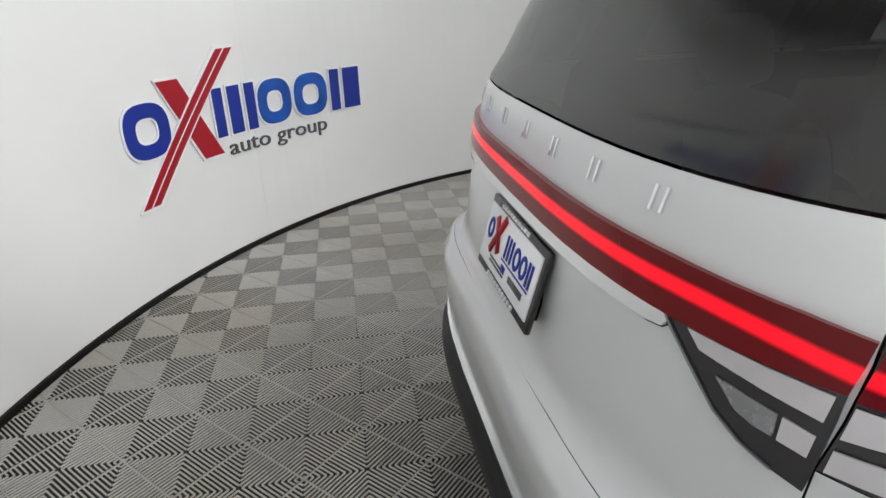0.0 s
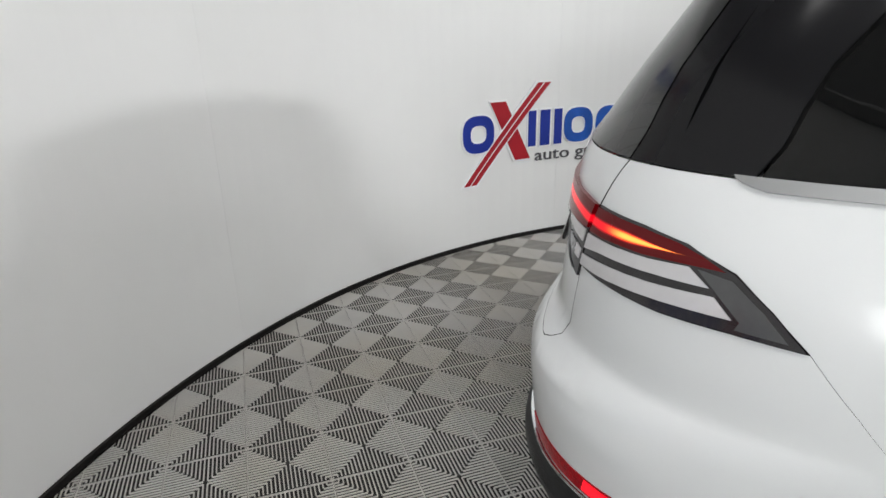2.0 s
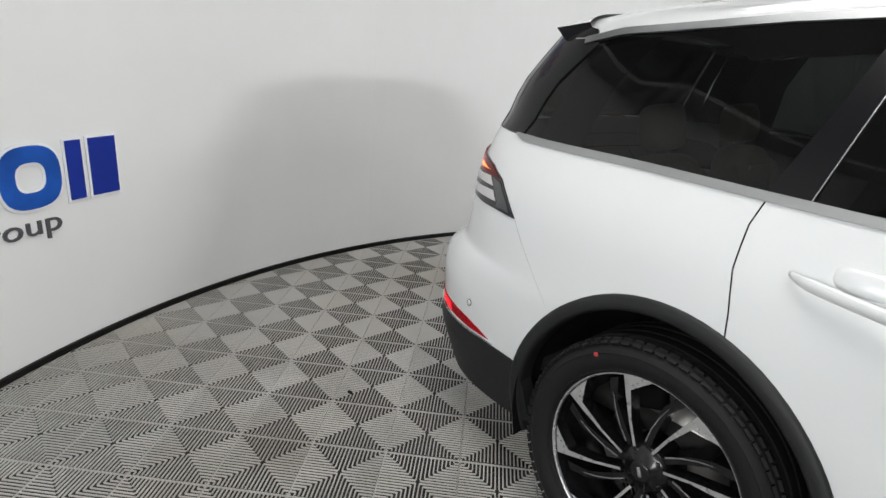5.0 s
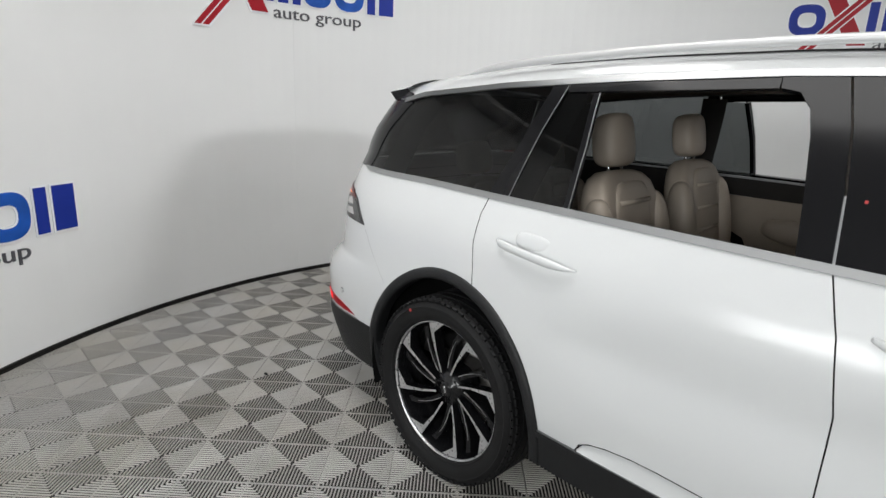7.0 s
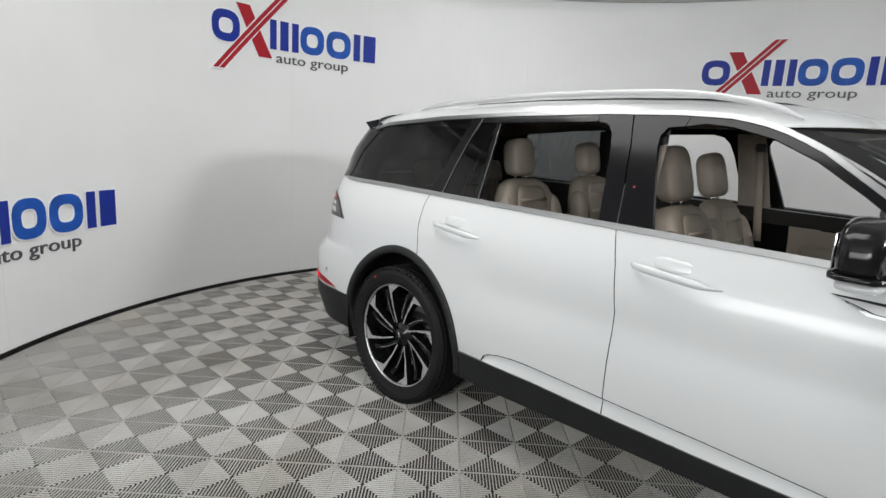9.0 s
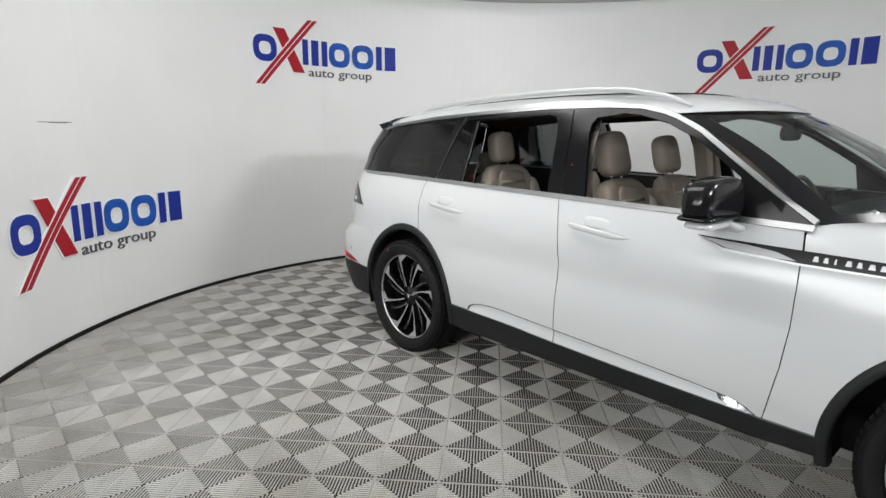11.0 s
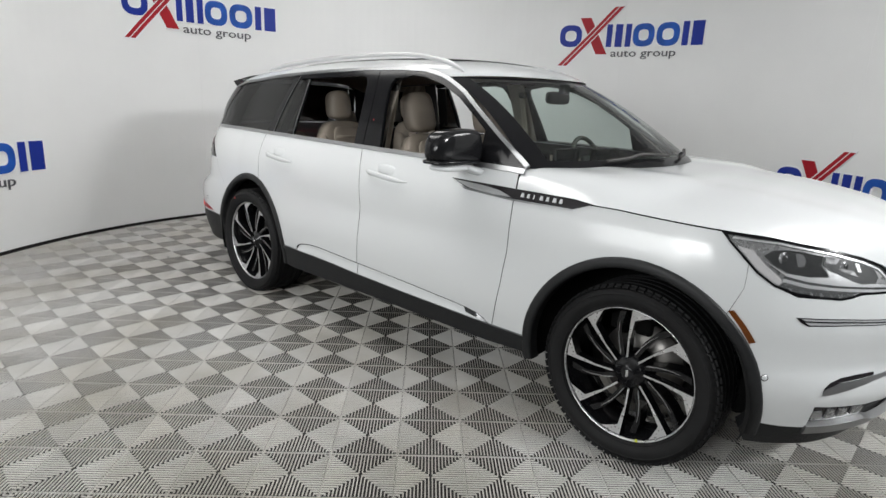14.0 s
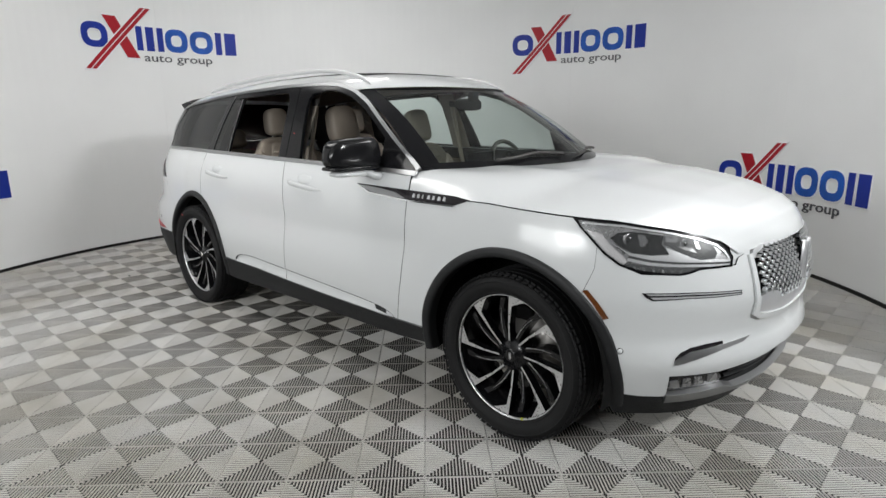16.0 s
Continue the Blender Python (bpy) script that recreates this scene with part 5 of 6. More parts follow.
def web_mesh():
    """The black secondary blade between two bright ones, lying deeper."""
    def P(r, a):
        return (r * math.cos(radians(a)), r * math.sin(radians(a)))
    out = [P(0.072, 12), P(0.16, 1), P(0.22, -5), P(0.268, -11), P(0.268, -17), P(0.20, -9), P(0.14, -6), P(0.072, -2)]
    verts = [(x, -0.058 - 0.07 * math.hypot(x, z), z) for x, z in out] + [(x, 0.0, z) for x, z in out]
    n = len(out)
    bm = raw(verts, [(0, 1, 6, 7), (1, 2, 5, 6), (2, 3, 4, 5)] + [(i, (i + 1) % n, n + (i + 1) % n, n + i) for i in range(n)])
    bmesh.ops.recalc_face_normals(bm, faces=bm.faces)
    me = bpy.data.meshes.new("web")
    bm.to_mesh(me)
    bm.free()
    me.materials.append(RIM_BLACK)
    return me


def glint_mesh():
    """A narrow bright edge on the secondary blade, its glint put in as bright metal."""
    pts = [(0.085, 9.0), (0.13, 2.0), (0.18, -4.0), (0.225, -9.0)]
    verts = []
    for dy in (0.0, 0.006):
        for k, (r, a) in enumerate(pts):
            for s in (-1, 1):
                w = a + s * (0.9 - 0.22 * k) * 0.09 / r
                verts.append((r * math.cos(radians(w)), -0.0600 - 0.07 * r + dy, r * math.sin(radians(w))))
    faces = []
    for k in range(3):
        q = 2 * k
        faces += [(q, q + 1, q + 3, q + 2), (q, q + 2, q + 10, q + 8), (q + 1, q + 9, q + 11, q + 3)]
    bm = raw(verts, faces + [(0, 8, 9, 1), (6, 7, 15, 14)])
    bmesh.ops.recalc_face_normals(bm, faces=bm.faces)
    me = bpy.data.meshes.new("blade_glint")
    bm.to_mesh(me)
    bm.free()
    me.materials.append(MACHINED)
    return me


def tyre_mesh():
    prof = [(0.288, -0.105), (0.294, -0.118), (0.300, -0.124), (0.303, -0.123), (0.318, -0.132), (0.336, -0.1365), (0.350, -0.1355), (0.353, -0.1375), (0.357, -0.1345), (0.370, -0.124), (0.378, -0.113), (0.383, -0.098)]
    for g0 in (-0.070, -0.025, 0.025, 0.070):
        prof += [(0.389, g0 - 0.006), (0.381, g0 - 0.005), (0.381, g0 + 0.005), (0.389, g0 + 0.006)]
    prof += [(0.383, 0.098), (0.370, 0.124), (0.345, 0.137), (0.315, 0.132), (0.288, 0.105)]
    bm = lathe(prof, 96)
    blocks = bmesh.new()
    for k in range(72):
        a = 2 * math.pi * k / 72
        for s in (-1, 1):
            for r, y, tilt, long in ((0.3720, 0.1170, -0.82, 0.027), (0.3835, 0.091, -0.16, 0.026)):
                m = Matrix.Rotation(-a - (0.012 if y < 0.1 else 0), 4, "Y") @ Matrix.Translation((r, s * y, 0)) @ Matrix.Rotation(s * tilt, 4, "Z") @ Matrix.Rotation(0.10 * s, 4, "X") @ Matrix.Diagonal((0.0085, long, 0.0255, 1))
                bmesh.ops.create_cube(blocks, size=1, matrix=m)
    me = bpy.data.meshes.new("tyre")
    bm.to_mesh(me)
    bm.free()
    for p in me.polygons:
        p.use_smooth = True
    me.set_sharp_from_angle(angle=radians(35))
    me.materials.append(RUBBER)
    tread = bpy.data.meshes.new("tread")
    blocks.to_mesh(tread)
    blocks.free()
    tread.materials.append(RUBBER)
    return me, tread


SPOKE, WEB, GLINT = spoke_mesh(), web_mesh(), glint_mesh()
TYRE, TREAD = tyre_mesh()


def wheel(x, side, turn, steer=0.0):
    bm = lathe([(0.283, -0.060), (0.287, -0.103), (0.293, -0.110), (0.2985, -0.108), (0.296, -0.09), (0.275, -0.05), (0.262, 0.02), (0.262, 0.10), (0.29, 0.115)], 72)
    w = part("wheel", bm, RIM_BLACK, suv, "black alloy wheel with bright machined blades")
    part("rim_lip", lathe([(0.2845, -0.101), (0.2855, -0.1055), (0.288, -0.1115), (0.2925, -0.1105), (0.290, -0.104), (0.287, -0.101), (0.2845, -0.101)], 72), MACHINED, w)
    ty = hang("tyre", TYRE, None, w, "new black low-profile tyre")
    tagged(hang("tread", TREAD, None, ty, smooth=False), kind="stuff")
    for k in range(8):
        for nm, me, da in (("spoke", SPOKE, 0), ("blade", WEB, -20), ("blade_glint", GLINT, -20)):
            o = hang(nm, me, None, w, smooth=False)
            o.matrix_basis = Matrix.Rotation(-radians(45 * k + da), 4, "Y")
    part("hub_cap", lathe([(0.0, -0.090), (0.026, -0.090), (0.031, -0.087), (0.033, -0.080), (0.062, -0.074), (0.076, -0.060), (0.080, 0.03)], 40), RIM_BLACK, w)
    bm = box(bmesh.new(), 0, -0.091, 0, 0.030, 0.004, 0.011, 0.002)
    part("hub_badge", bm, CHROME, w)
    part("brake_disc", lathe([(0.06, 0.055), (0.185, 0.055), (0.185, 0.085), (0.06, 0.085)], 48), BRAKE, w)
    part("brake_caliper", box(bmesh.new(), 0.17, 0.06, 0.06, 0.07, 0.07, 0.19, 0.015), DARK, w)
    for k in range(5):
        bm = lathe([(0.0, -0.084), (0.009, -0.083), (0.010, -0.06)], 6)
        o = part("wheel_nut", bm, RIM_BLACK, w)
        a = radians(72 * k + 10)
        o.location = (0.056 * math.cos(a), 0.008, 0.056 * math.sin(a))
    base = Matrix.Translation((x, side * 0.853, HUB_Z)) @ Matrix.Rotation(radians(steer), 4, "Z")
    if side > 0:
        base = base @ Matrix.Rotation(math.pi, 4, "Z")
    w.matrix_basis = base @ Matrix.Rotation(-radians(turn), 4, "Y")
    return w


wr = wheel(0.0, -1, 109.5)
wf = wheel(BASE, -1, 90.5)
wheel(0.0, 1, 30)
wheel(BASE, 1, 60)
bm = box(bmesh.new(), 0.274, -0.092, -0.035, 0.018, 0.006, 0.012, 0.002)
part("paint_dab", bm, YELLOW_DOT, wr, "yellow paint dab").matrix_basis = Matrix.Rotation(0, 4, "Y")
part("paint_dab", box(bmesh.new(), 0.345, -0.137, 0.060, 0.012, 0.004, 0.012, 0.001), RED_DOT, wr, "red paint dab")
bm = box(bmesh.new(), 0.288, -0.108, 0.0, 0.016, 0.008, 0.012, 0.002)
o = part("paint_dab", bm, YELLOW_DOT, wf, "yellow paint dab")
o.matrix_basis = Matrix.Rotation(radians(163), 4, "Y")

# ---- cabin ----
def soft_block(sx_, sy_, sz_, p=4.0, cuts=6, taper=0.0, bow=0.0):
    bm = bmesh.new()
    bmesh.ops.create_cube(bm, size=1)
    bmesh.ops.subdivide_edges(bm, edges=bm.edges, cuts=cuts, use_grid_fill=True)
    for v in bm.verts:
        q = v.co * 2
        q = q / (abs(q.x) ** p + abs(q.y) ** p + abs(q.z) ** p) ** (1 / p)
        k = 1 - taper * (q.z * 0.5 + 0.5)
        v.co = Vector((q.x * sx_ / 2 + bow * q.y * q.y, q.y * sy_ / 2 * k, q.z * sz_ / 2))
    return bm


def seat(x, y, name, width, top, lean=-14, z0=0.62, head=(0.24, 0.25)):
    """x and top: where the headrest's foot meets the backrest."""
    back = (top - z0 - 0.05) / math.cos(radians(lean))
    xc = x + 0.27 + back * math.sin(radians(-lean))
    c = part(name, soft_block(0.52, width, 0.20, 4), LEATHER, suv, "taupe leather seat")
    c.location = (xc, y, z0)
    tilt = Matrix.Translation((-0.27, 0, 0.05)) @ pose(0, 0, 0, 0, lean, 0)
    o = part("backrest", soft_block(0.15, width, back, 4, taper=0.24, bow=0.035), LEATHER, c)
    o.matrix_basis = tilt @ Matrix.Translation((0, 0, back / 2))
    o = part("backrest_panel", soft_block(0.06, width * 0.54, back * 0.86, 5, taper=0.12), LEATHER, c)
    o.matrix_basis = tilt @ Matrix.Translation((0.065, 0, back * 0.49))
    for s in (-1, 1):
        o = part("side_bolster", soft_block(0.13, width * 0.22, back * 0.78, 2.6, taper=0.1), LEATHER, c)
        o.matrix_basis = tilt @ Matrix.Translation((0.055, s * width * 0.385, back * 0.44))
    for k in range(3):
        o = part("stitch_roll", tube([(0.093, -width * 0.20, 0), (0.098, 0, 0.0), (0.093, width * 0.20, 0)], 0.010, 6), LEATHER, c)
        o.matrix_basis = tilt @ Matrix.Translation((0, 0, back * (0.40 + 0.19 * k)))
    o = part("headrest", soft_block(0.115, head[0], head[1], 4.0, taper=0.12, bow=-0.015), LEATHER, c)
    o.matrix_basis = tilt @ Matrix.Translation((0.02, 0, back + head[1] / 2 + 0.012))
    for s in (-0.05, 0.05):
        o = part("headrest_post", tube([(0.0, s, 0.0), (0.0, s, 0.06)], 0.006, 8), CHROME, c)
        o.matrix_basis = tilt @ Matrix.Translation((0.01, 0, back - 0.02))
    return c


for x, y, top in ((1.255, -0.435, 1.250), (1.115, 0.43, 1.225)):
    seat(x, y, "front_seat", 0.54, top, -15, 0.60)
for x, y in ((0.335, -0.385), (0.285, 0.43)):
    seat(x, y, "second_row_seat", 0.56, 1.285, -10, 0.68, (0.20, 0.205))
for y in (-0.32, 0.32):
    seat(-0.46, y, "third_row_seat", 0.46, 1.16, -12, 0.72, (0.20, 0.16))
part("cabin_floor", box(bmesh.new(), 0.8, 0, 0.47, 3.1, 1.66, 0.05), TRIM_DARK, suv)
surface_strip("headliner", lambda u, v: roof_at(0.02 + 0.95 * u, v * 0.93) + Vector((0, 0, -0.035)), np.linspace(0, 1, 16), np.linspace(-1, 1, 17), HEADLINER, suv)
for left in (False, True):
    Q = lambda name, pts, m, **k: patch(name, SXZ(*pts), m, suv, left=left, surf=lambda s, z: skin(s, z) - Vector((0, math.copysign(0.075, skin(s, z).y), 0)), thick=0.0, step=(0.2, 0.1), **k)
    Q("door_trim_upper", [(0.2, 1.085), (2.33, 1.085), (2.36, 1.165), (0.15, 1.185)], TRIM_DARK)
    Q("door_trim_lower", [(0.62, 0.50), (1.16, 0.48), (1.16, 1.084), (0.2, 1.084), (0.2, 0.96), (0.45, 0.85)], LEATHER)
    Q("door_trim_lower", [(1.42, 0.48), (2.3, 0.45), (2.3, 0.98), (2.12, 1.035), (1.85, 1.075), (1.42, 1.084)], LEATHER)
    Q("cargo_trim", [(-0.72, 0.92), (0.2, 0.92), (0.2, 1.19), (-0.72, 1.19)], TRIM_DARK)
    Q("b_pillar_lining", [(1.13, 1.18), (1.315, 1.18), (1.285, 1.60), (1.13, 1.60)], HEADLINER)
    Q("c_pillar_lining", [(0.14, 1.19), (0.26, 1.19), (0.36, 1.58), (0.24, 1.58)], TRIM_DARK)
    Q("d_pillar_lining", [(-0.70, 1.19), (-0.50, 1.19), (-0.36, 1.54), (-0.56, 1.50)], TRIM_DARK)
    sg = 1 if left else -1
    for x, ln in ((0.86, 0.62), (1.86, 0.74)):
        o = part("door_armrest", soft_block(ln, 0.085, 0.13, 3.2, bow=0.0), LEATHER, suv)
        o.matrix_basis = pose(x, sg * 0.865, 0.915, 0, 4, 0)
    belt_at = lambda u, v: Vector((1.235 + 0.045 * v + 0.02 * u, sg * (0.655 + 0.14 * u), 1.53 - 0.55 * u))
    surface_strip("seat_belt", belt_at, np.linspace(0, 1, 6), np.linspace(0, 1, 3), LEATHER, suv, solid=0.002)
    part("belt_anchor", soft_block(0.06, 0.03, 0.05, 4), TRIM_DARK, suv).location = (1.258, sg * 0.665, 1.53)
    surface_strip("a_pillar_lining", lambda u, v: shield(0.02 + 0.94 * u, sg * (0.93 + 0.06 * v)) + Vector((-0.05, -sg * 0.02, -0.02)), np.linspace(0, 1, 9), np.linspace(0, 1, 4), HEADLINER, suv)
# dashboard
verts = [(2.62, 1.13), (2.40, 1.165), (2.20, 1.15), (2.06, 1.10), (2.02, 1.02), (2.10, 0.92), (2.16, 0.72), (2.5, 0.70)]
bm = raw([(x, s * 0.80, z) for s in (-1, 1) for x, z in verts], [(i, (i + 1) % 8, 8 + (i + 1) % 8, 8 + i) for i in range(8)] + [tuple(range(8)), tuple(range(15, 7, -1))])
bmesh.ops.recalc_face_normals(bm, faces=bm.faces)
bmesh.ops.bevel(bm, geom=list(bm.edges), offset=0.02, segments=2, affect="EDGES")
dash = part("dashboard", bm, TRIM_DARK, suv)
part("centre_screen", box(bmesh.new(), 2.08, 0.0, 1.13, 0.03, 0.27, 0.17, 0.006), BLACK_GLOSS, dash)
part("instrument_cluster", box(bmesh.new(), 2.13, 0.40, 1.16, 0.05, 0.32, 0.10, 0.015), BLACK_GLOSS, dash)
bm = bmesh.new()
ringp = [(0.0, 0.185 * math.cos(a), 0.185 * math.sin(a)) for a in np.linspace(0, 2 * math.pi, 33)]
wheel_bm = tube(ringp[:-1] + [ringp[0]], 0.015, 8)
sw = part("steering_wheel", wheel_bm, RIM_LEATHER, suv)
sw.matrix_basis = pose(1.985, 0.465, 1.090, 0, -24, 0)
part("steering_hub", soft_block(0.05, 0.15, 0.12, 3), TRIM_DARK, sw)
bm = box(bmesh.new(), 0, 0, 0.0, 0.02, 0.34, 0.03, 0.008)
part("steering_spoke", bm, TRIM_DARK, sw)
part("centre_console", soft_block(0.95, 0.26, 0.30, 5), TRIM_DARK, suv).location = (1.62, 0, 0.72)
rv = part("rear_view_mirror", soft_block(0.035, 0.25, 0.075, 4), TRIM_DARK, suv)
rv.location = (1.985, 0.0, 1.508)
part("mirror_stem", box(bmesh.new(), 0.04, 0, 0.05, 0.05, 0.06, 0.06, 0.01), TRIM_DARK, rv)


# ---- raised wall signs: bright crossing bars, blue shapes and a grey line of words ----
def shape_mesh(outline, hole, a_mid, z_base, y0, y1, grow=0.0, step=0.04):
    """A flat shape (metres along the wall, metres up), made thick between y0 and y1 in front of the wall and bent with it."""
    bm = bmesh.new()
    n = len(outline)
    if hole:
        o = [bm.verts.new((u, 0, v)) for u, v in outline]
        i = [bm.verts.new((u, 0, v)) for u, v in hole]
        for k in range(n):
            l = (k + 1) % n
            bm.faces.new((o[k], o[l], i[l], i[k]))
    else:
        bm.faces.new([bm.verts.new((u, 0, v)) for u, v in outline]).normal_update()
        bmesh.ops.triangulate(bm, faces=bm.faces)
    lo, hi = min(v.co.x for v in bm.verts), max(v.co.x for v in bm.verts)
    k = math.ceil(lo / step)
    while k * step < hi:
        bmesh.ops.bisect_plane(bm, geom=list(bm.verts) + list(bm.edges) + list(bm.faces), plane_co=(k * step, 0, 0), plane_no=(1, 0, 0), dist=1e-5)
        k += 1
    g = bmesh.ops.extrude_face_region(bm, geom=list(bm.faces))
    front = {v for v in g["geom"] if isinstance(v, bmesh.types.BMVert)}
    for v in bm.verts:
        p = on_wall(a_mid - math.degrees(1.02 * v.co.x / R), z_base + 1.02 * v.co.z, y1 if v in front else y0)
        v.co = p
    bmesh.ops.recalc_face_normals(bm, faces=bm.faces)
    return bm


def ring(u0, u1, v0, v1, w, n=36, p=2.7, grow=0.0):
    cu, cv, ru, rv = (u0 + u1) / 2, (v0 + v1) / 2, (u1 - u0) / 2 + grow, (v1 - v0) / 2 + grow
    f = lambda a, k: math.copysign(abs(math.cos(a)) ** (2 / p), math.cos(a)) * k
    g_ = lambda a, k: math.copysign(abs(math.sin(a)) ** (2 / p), math.sin(a)) * k
    an = [2 * math.pi * (i + 0.5) / n for i in range(n)]
    w2 = w + 2 * grow
    return [(cu + f(a, ru), cv + g_(a, rv)) for a in an], [(cu + f(a, ru - w2), cv + g_(a, rv - w2)) for a in an]


def bar_shape(p0, p1, w0, w1=None, grow=0.0):
    """A slanting bar with level ends: its lower and upper middle, and its level widths."""
    w1 = w1 or w0
    return [(p0[0] - w0 / 2 - grow, p0[1] - grow), (p0[0] + w0 / 2 + grow, p0[1] - grow), (p1[0] + w1 / 2 + grow, p1[1] + grow), (p1[0] - w1 / 2 - grow, p1[1] + grow)]


def words(text, size, a_mid, u_left, v_base, z_base, y0, y1):
    cu = bpy.data.curves.new("words", "FONT")
    cu.body, cu.size, cu.extrude = text, size, 0.5
    cu.resolution_u = 3
    ob = new("words_tmp", cu)
    me = bpy.data.meshes.new_from_object(ob.evaluated_get(bpy.context.evaluated_depsgraph_get()))
    bpy.data.objects.remove(ob)
    bpy.data.curves.remove(cu)
    wide = max(v.co.x for v in me.vertices)
    for v in me.vertices:
        u = u_left + v.co.x * (0.783 / wide)
        v.co = on_wall(a_mid - math.degrees(1.02 * u / R), z_base + 1.02 * (v_base + v.co.y), y1 if v.co.z > 0 else y0)
    me.flip_normals()
    bm = bmesh.new()
    bm.from_mesh(me)
    bpy.data.meshes.remove(me)
    bmesh.ops.remove_doubles(bm, verts=bm.verts, dist=1e-6)
    letters, seen = [], set()
    bm.verts.index_update()
    for f in bm.faces:
        if f in seen:
            continue
        stack, faces = [f], []
        seen.add(f)
        while stack:
            q = stack.pop()
            faces.append(q)
            for e in q.edges:
                for n in e.link_faces:
                    if n not in seen:
                        seen.add(n)
                        stack.append(n)
        ids = sorted({v.index for q in faces for v in q.verts})
        at = {k: i for i, k in enumerate(ids)}
        bm.verts.ensure_lookup_table()
        piece = bpy.data.meshes.new("letter")
        piece.from_pydata([tuple(bm.verts[k].co) for k in ids], [], [[at[v.index] for v in q.verts] for q in faces])
        letters.append(piece)
    bm.free()
    return letters


def sign(a_mid, z_base):
    """z_base: the height of the long red bar's foot."""
    root = new("wall_sign")
    root.location = on_wall(a_mid, z_base, 0.03)
    tagged(root, "raised red, blue and grey wall sign with white edges", "wall sign", "booth wall signs")
    inv = Matrix.Translation(root.location).inverted()

    def put(name, bm, m, label=""):
        if not isinstance(bm, bpy.types.Mesh):
            me = bpy.data.meshes.new(name)
            bm.to_mesh(me)
            bm.free()
        else:
            me = bm
        me.transform(inv)
        me.materials.clear()
        return hang(name, me, m, root, label, smooth=False)

    V0, V1 = 0.225, 0.485
    d0, d1, d2 = 0.003, 0.009, 0.013
    rings = [(-0.853, -0.577, BLUE_SIGN), (0.050, 0.307, BLUE_LIGHT), (0.333, 0.602, BLUE_LIGHT)]
    for u0, u1, m in rings:
        o, h = ring(u0, u1, V0, V1, 0.068)
        put("blue_ring", shape_mesh(o, h, a_mid, z_base, d1 + 0.0005, d2), m)
        o, h = ring(u0, u1, V0, V1, 0.068, grow=0.011)
        put("white_edge", shape_mesh(o, h, a_mid, z_base, d0, d1), WHITE_SIGN)
    bars = [((-0.236, V0), (-0.236, V1), 0.068, 0.068), ((-0.120, V0), (-0.120, V1), 0.086, 0.086), ((-0.004, V0), (-0.004, V1), 0.068, 0.068),
            ((0.671, V0), (0.671, V1), 0.072, 0.072), ((0.812, V0), (0.812, V1), 0.135, 0.135)]
    for k, (p0, p1, w0, w1) in enumerate(bars):
        put("blue_bar", shape_mesh(bar_shape(p0, p1, w0, w1), None, a_mid, z_base, d1 + 0.0005, d2 + 0.0006 * (k % 4)), BLUE_SIGN)
        put("white_edge", shape_mesh(bar_shape(p0, p1, w0, w1, 0.011), None, a_mid, z_base, d0, d1 - 0.0006 * (k % 4)), WHITE_SIGN)
    back = [((-0.318, 0.140), (-0.544, 0.566), 0.135, 0.135)]
    for p0, p1, w0, w1 in back:
        put("red_bar", shape_mesh(bar_shape(p0, p1, w0, w1), None, a_mid, z_base, d1, d2 + 0.002), RED_SIGN)
        put("white_edge", shape_mesh(bar_shape(p0, p1, w0, w1, 0.012), None, a_mid, z_base, d0, d1 + 0.001), WHITE_SIGN)
    for du, w in ((-0.031, 0.050), (0.031, 0.050)):
        put("red_bar", shape_mesh(bar_shape((-0.797 + du, 0.0), (-0.140 + du, 0.682), w), None, a_mid, z_base, d1, d2 + 0.005), RED_SIGN)
    put("white_edge", shape_mesh(bar_shape((-0.797, 0.0), (-0.140, 0.682), 0.112, None, 0.012), None, a_mid, z_base, d0, d2 + 0.0035), WHITE_SIGN)
    for me in words("auto group", 0.128, a_mid, -0.205, 0.112, z_base, 0.001, 0.010):
        put("letter", me, GREY_SIGN)


for a_mid, z_base in ((218.65, 0.475), (178.5, 1.982), (138.8, 0.475), (97.6, 1.978), (56.0, 0.475)):
    sign(a_mid, z_base)


# ---- floor tiles: ribbed squares laid diagonally ----
TILE, RIBS = 0.2860, 20
TX, TY, TURN = 1.9395, -2.032, radians(43.93)


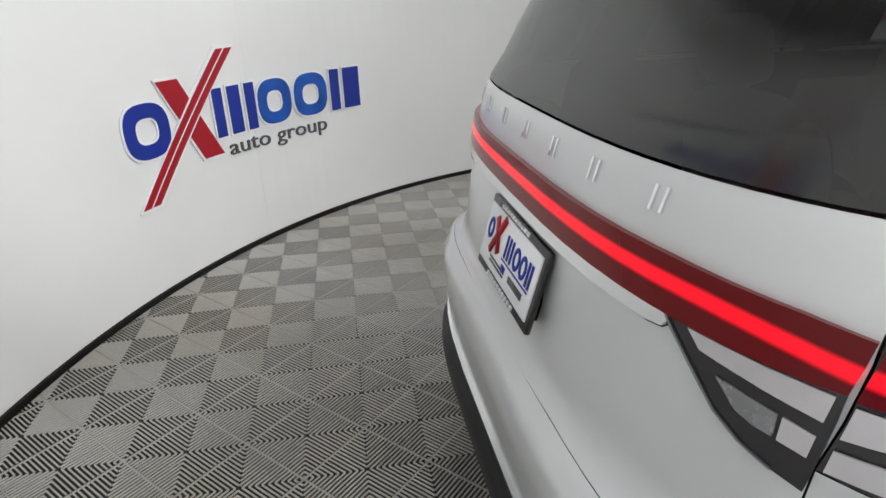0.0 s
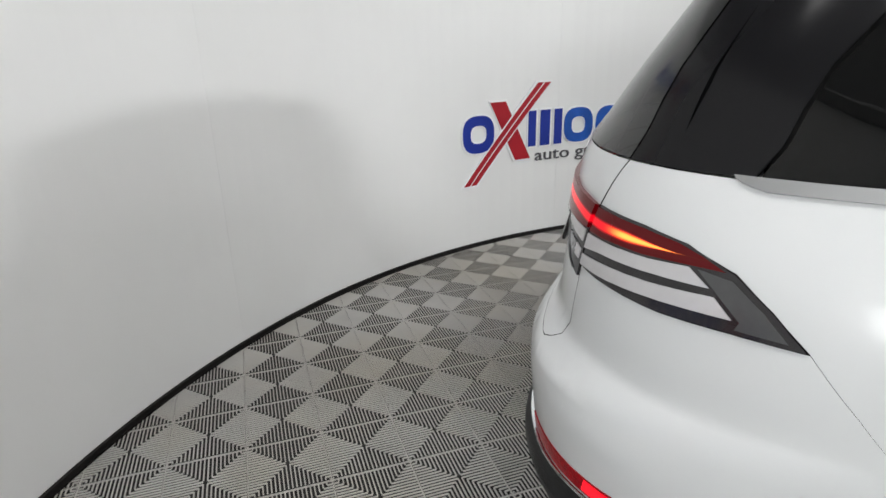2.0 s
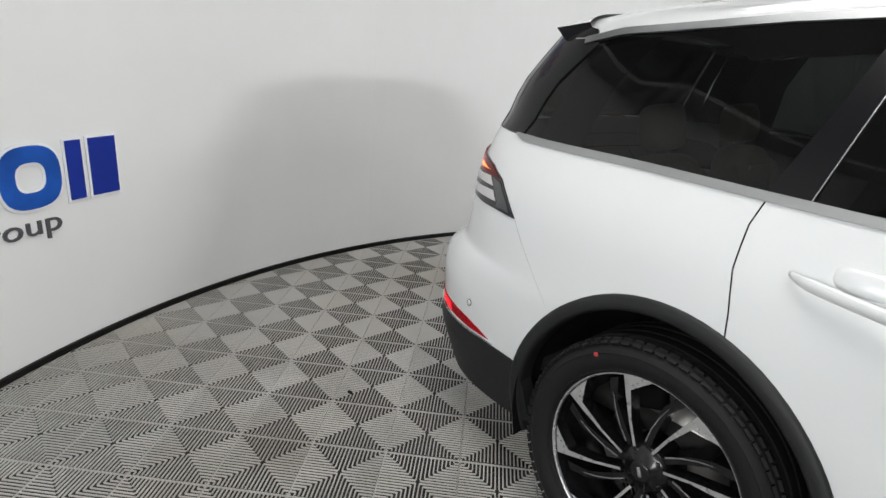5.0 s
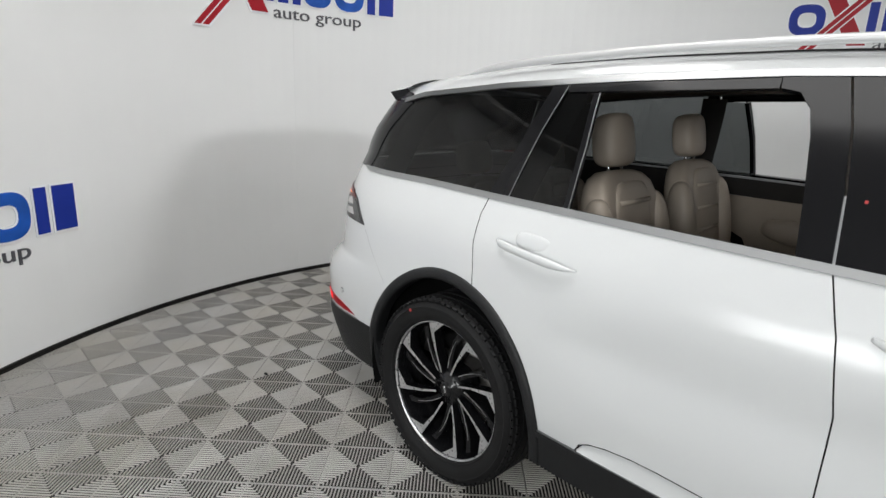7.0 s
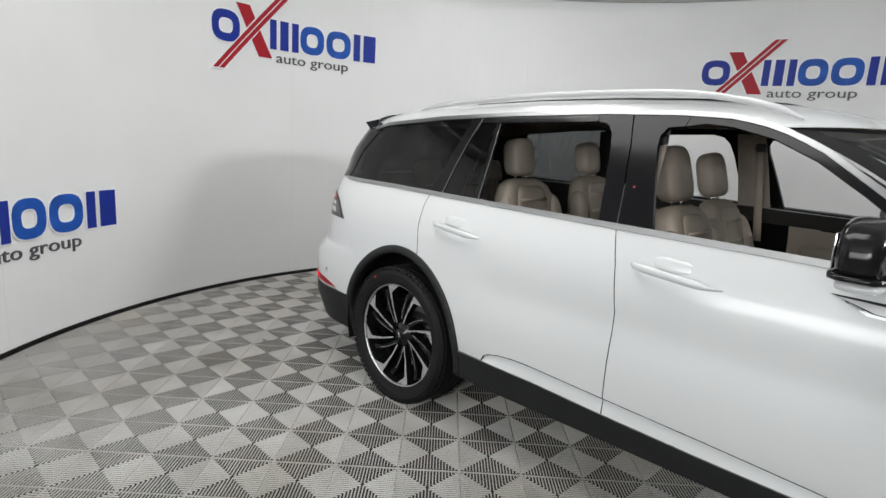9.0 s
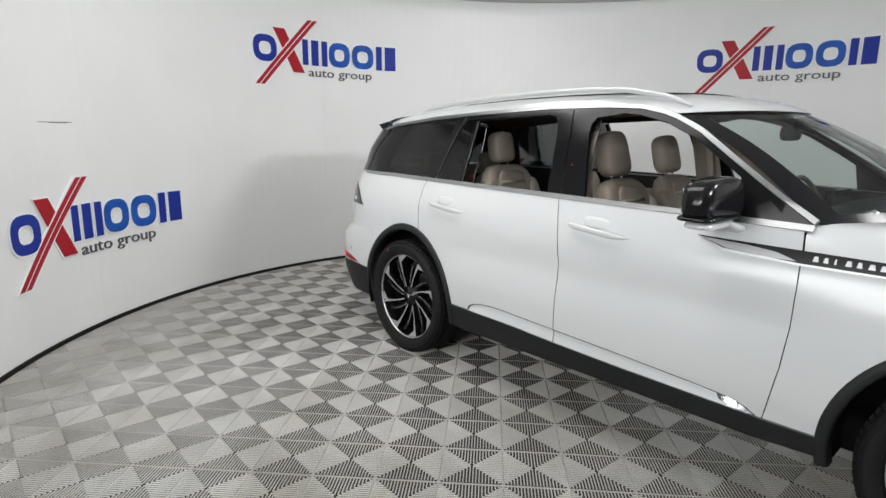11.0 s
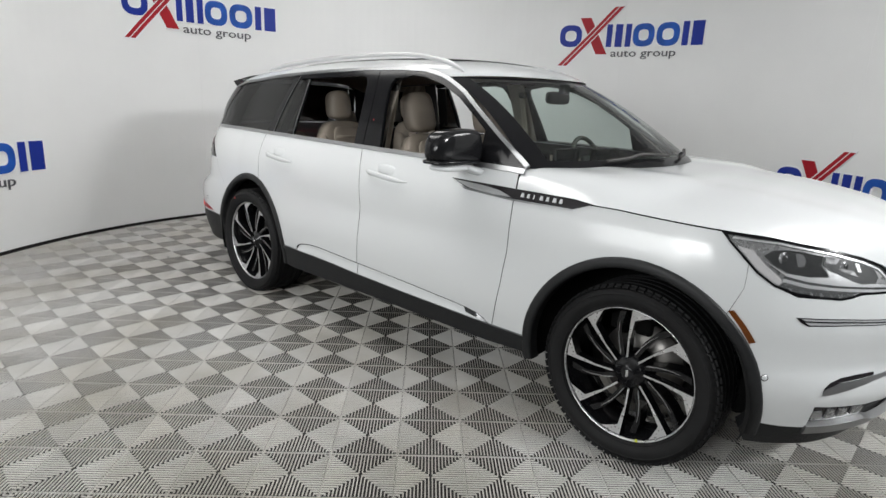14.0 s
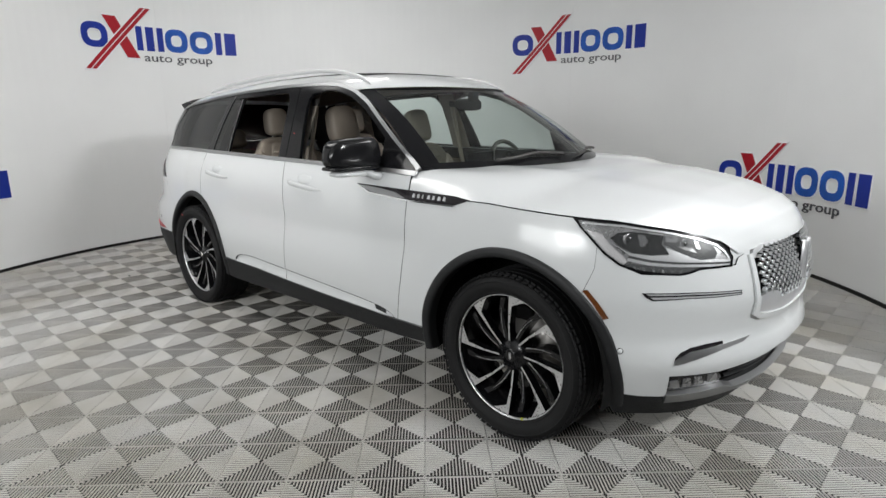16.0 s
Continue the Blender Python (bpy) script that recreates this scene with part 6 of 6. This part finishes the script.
def tile_data(seed=0):
    """Ribs of one tile, of unit frame: each rib runs out from the diagonals to the nearest edge."""
    h, pitch = TILE / 2 - 0.0004, TILE / RIBS
    verts, faces = [], []

    def rib(x0, x1, y0, y1, cap, ch=0.0017, top=0.0):
        n = len(verts)
        ix, iy = (ch, 0) if 1 in cap else (0, ch)
        for z, k in ((top, 1), (top - ch * 0.8, 0), (top - 0.0060, 0)):
            verts.extend([(x0 + ix * k, y0 + iy * k, z), (x1 - ix * k, y0 + iy * k, z), (x1 - ix * k, y1 - iy * k, z), (x0 + ix * k, y1 - iy * k, z)])
        faces.append((n, n + 1, n + 2, n + 3))
        for a in cap:
            b = (a + 1) % 4
            for k in (0, 4):
                faces.append((n + k + b, n + k + a, n + k + 4 + a, n + k + 4 + b))

    for i in range(RIBS):
        c = (i + 0.5) * pitch - TILE / 2
        w = pitch * 0.170
        a = abs(c) + 0.0005
        for s in (1, -1):
            lo, hi = sorted((s * a, s * (h - 0.0026)))
            rib(c - w, c + w, lo, hi, (1, 3))
            rib(lo, hi, c - w, c + w, (0, 2))
    for s in (1, -1):
        lo, hi = sorted((s * (h - 0.0016), s * h))
        rib(-h, h, lo, hi, (0, 2), 0.0005, -0.0030)
        rib(lo, hi, -h, h, (1, 3), 0.0005, -0.0030)
    return verts, faces


tv, tf = tile_data()
tile_me = bpy.data.meshes.new("floor_tile")
tile_me.from_pydata(tv, [], tf)
tile_me.materials.append(TILE_MAT)
spots = []
tc_, ts_ = math.cos(TURN), math.sin(TURN)
for i in range(-22, 23):
    for j in range(-22, 23):
        u, v = (i + 0.5) * TILE, (j + 0.5) * TILE
        x, y = TX + u * tc_ - v * ts_, TY + u * ts_ + v * tc_
        d = math.hypot(x - CX, y - CY)
        if d < R + 0.2:
            spots.append((x, y, d))
inside = [s for s in spots if s[2] < R - 0.22]
rim_spots = [s for s in spots if s[2] >= R - 0.22]
inside.sort(key=lambda s: math.hypot(s[0] - 1.4, (s[1] + 2.0) * 0.9))
for x, y, d in inside[:300]:
    o = new("floor_tile", tile_me)
    o.parent = floor
    k = random.choice((0, 1, 2, 3))
    o.matrix_basis = Matrix.Translation((x, y, random.uniform(-0.0006, 0.0))) @ Matrix.Rotation(TURN + k * math.pi / 2, 4, "Z")
verts, faces = [], []
for x, y, d in inside[300:]:
    n = len(verts)
    for vx, vy, vz in tv:
        verts.append((x + vx * tc_ - vy * ts_, y + vx * ts_ + vy * tc_, vz))
    faces += [tuple(n + q for q in f) for f in tf]
me = bpy.data.meshes.new("far_tiles")
me.from_pydata(verts, [], faces)
tagged(hang("far_tiles", me, TILE_MAT, floor, smooth=False), kind="stuff")
# tiles cut along the round wall
bm_all = bmesh.new()
for x, y, d in rim_spots:
    bm = raw([(x + vx * tc_ - vy * ts_, y + vx * ts_ + vy * tc_, vz) for vx, vy, vz in tv], tf)
    nrm = Vector((x - CX, y - CY, 0)).normalized()
    co = Vector((CX, CY, 0)) + nrm * (R - 0.004)
    bmesh.ops.bisect_plane(bm, geom=list(bm.verts) + list(bm.edges) + list(bm.faces), plane_co=co, plane_no=nrm, clear_outer=True)
    tmp = bpy.data.meshes.new("cut")
    bm.to_mesh(tmp)
    bm.free()
    bm_all.from_mesh(tmp)
    bpy.data.meshes.remove(tmp)
tagged(part("cut_tiles", bm_all, TILE_MAT, floor, smooth=False), kind="stuff")

# a crumb of dark rubber lying on the tiles
bm = bmesh.new()
bmesh.ops.create_icosphere(bm, subdivisions=2, radius=0.011)
for v in bm.verts:
    v.co = Vector((v.co.x * 1.5, v.co.y * 0.8, v.co.z * 0.4)) * (1 + 0.35 * noise.noise(v.co * 90))
low = min(v.co.z for v in bm.verts)
crumb = tagged(part("debris", bm, RUBBER), "small dark crumb of rubber lying on the floor tiles", "debris")
crumb.location = (-1.284, -1.075, -low)
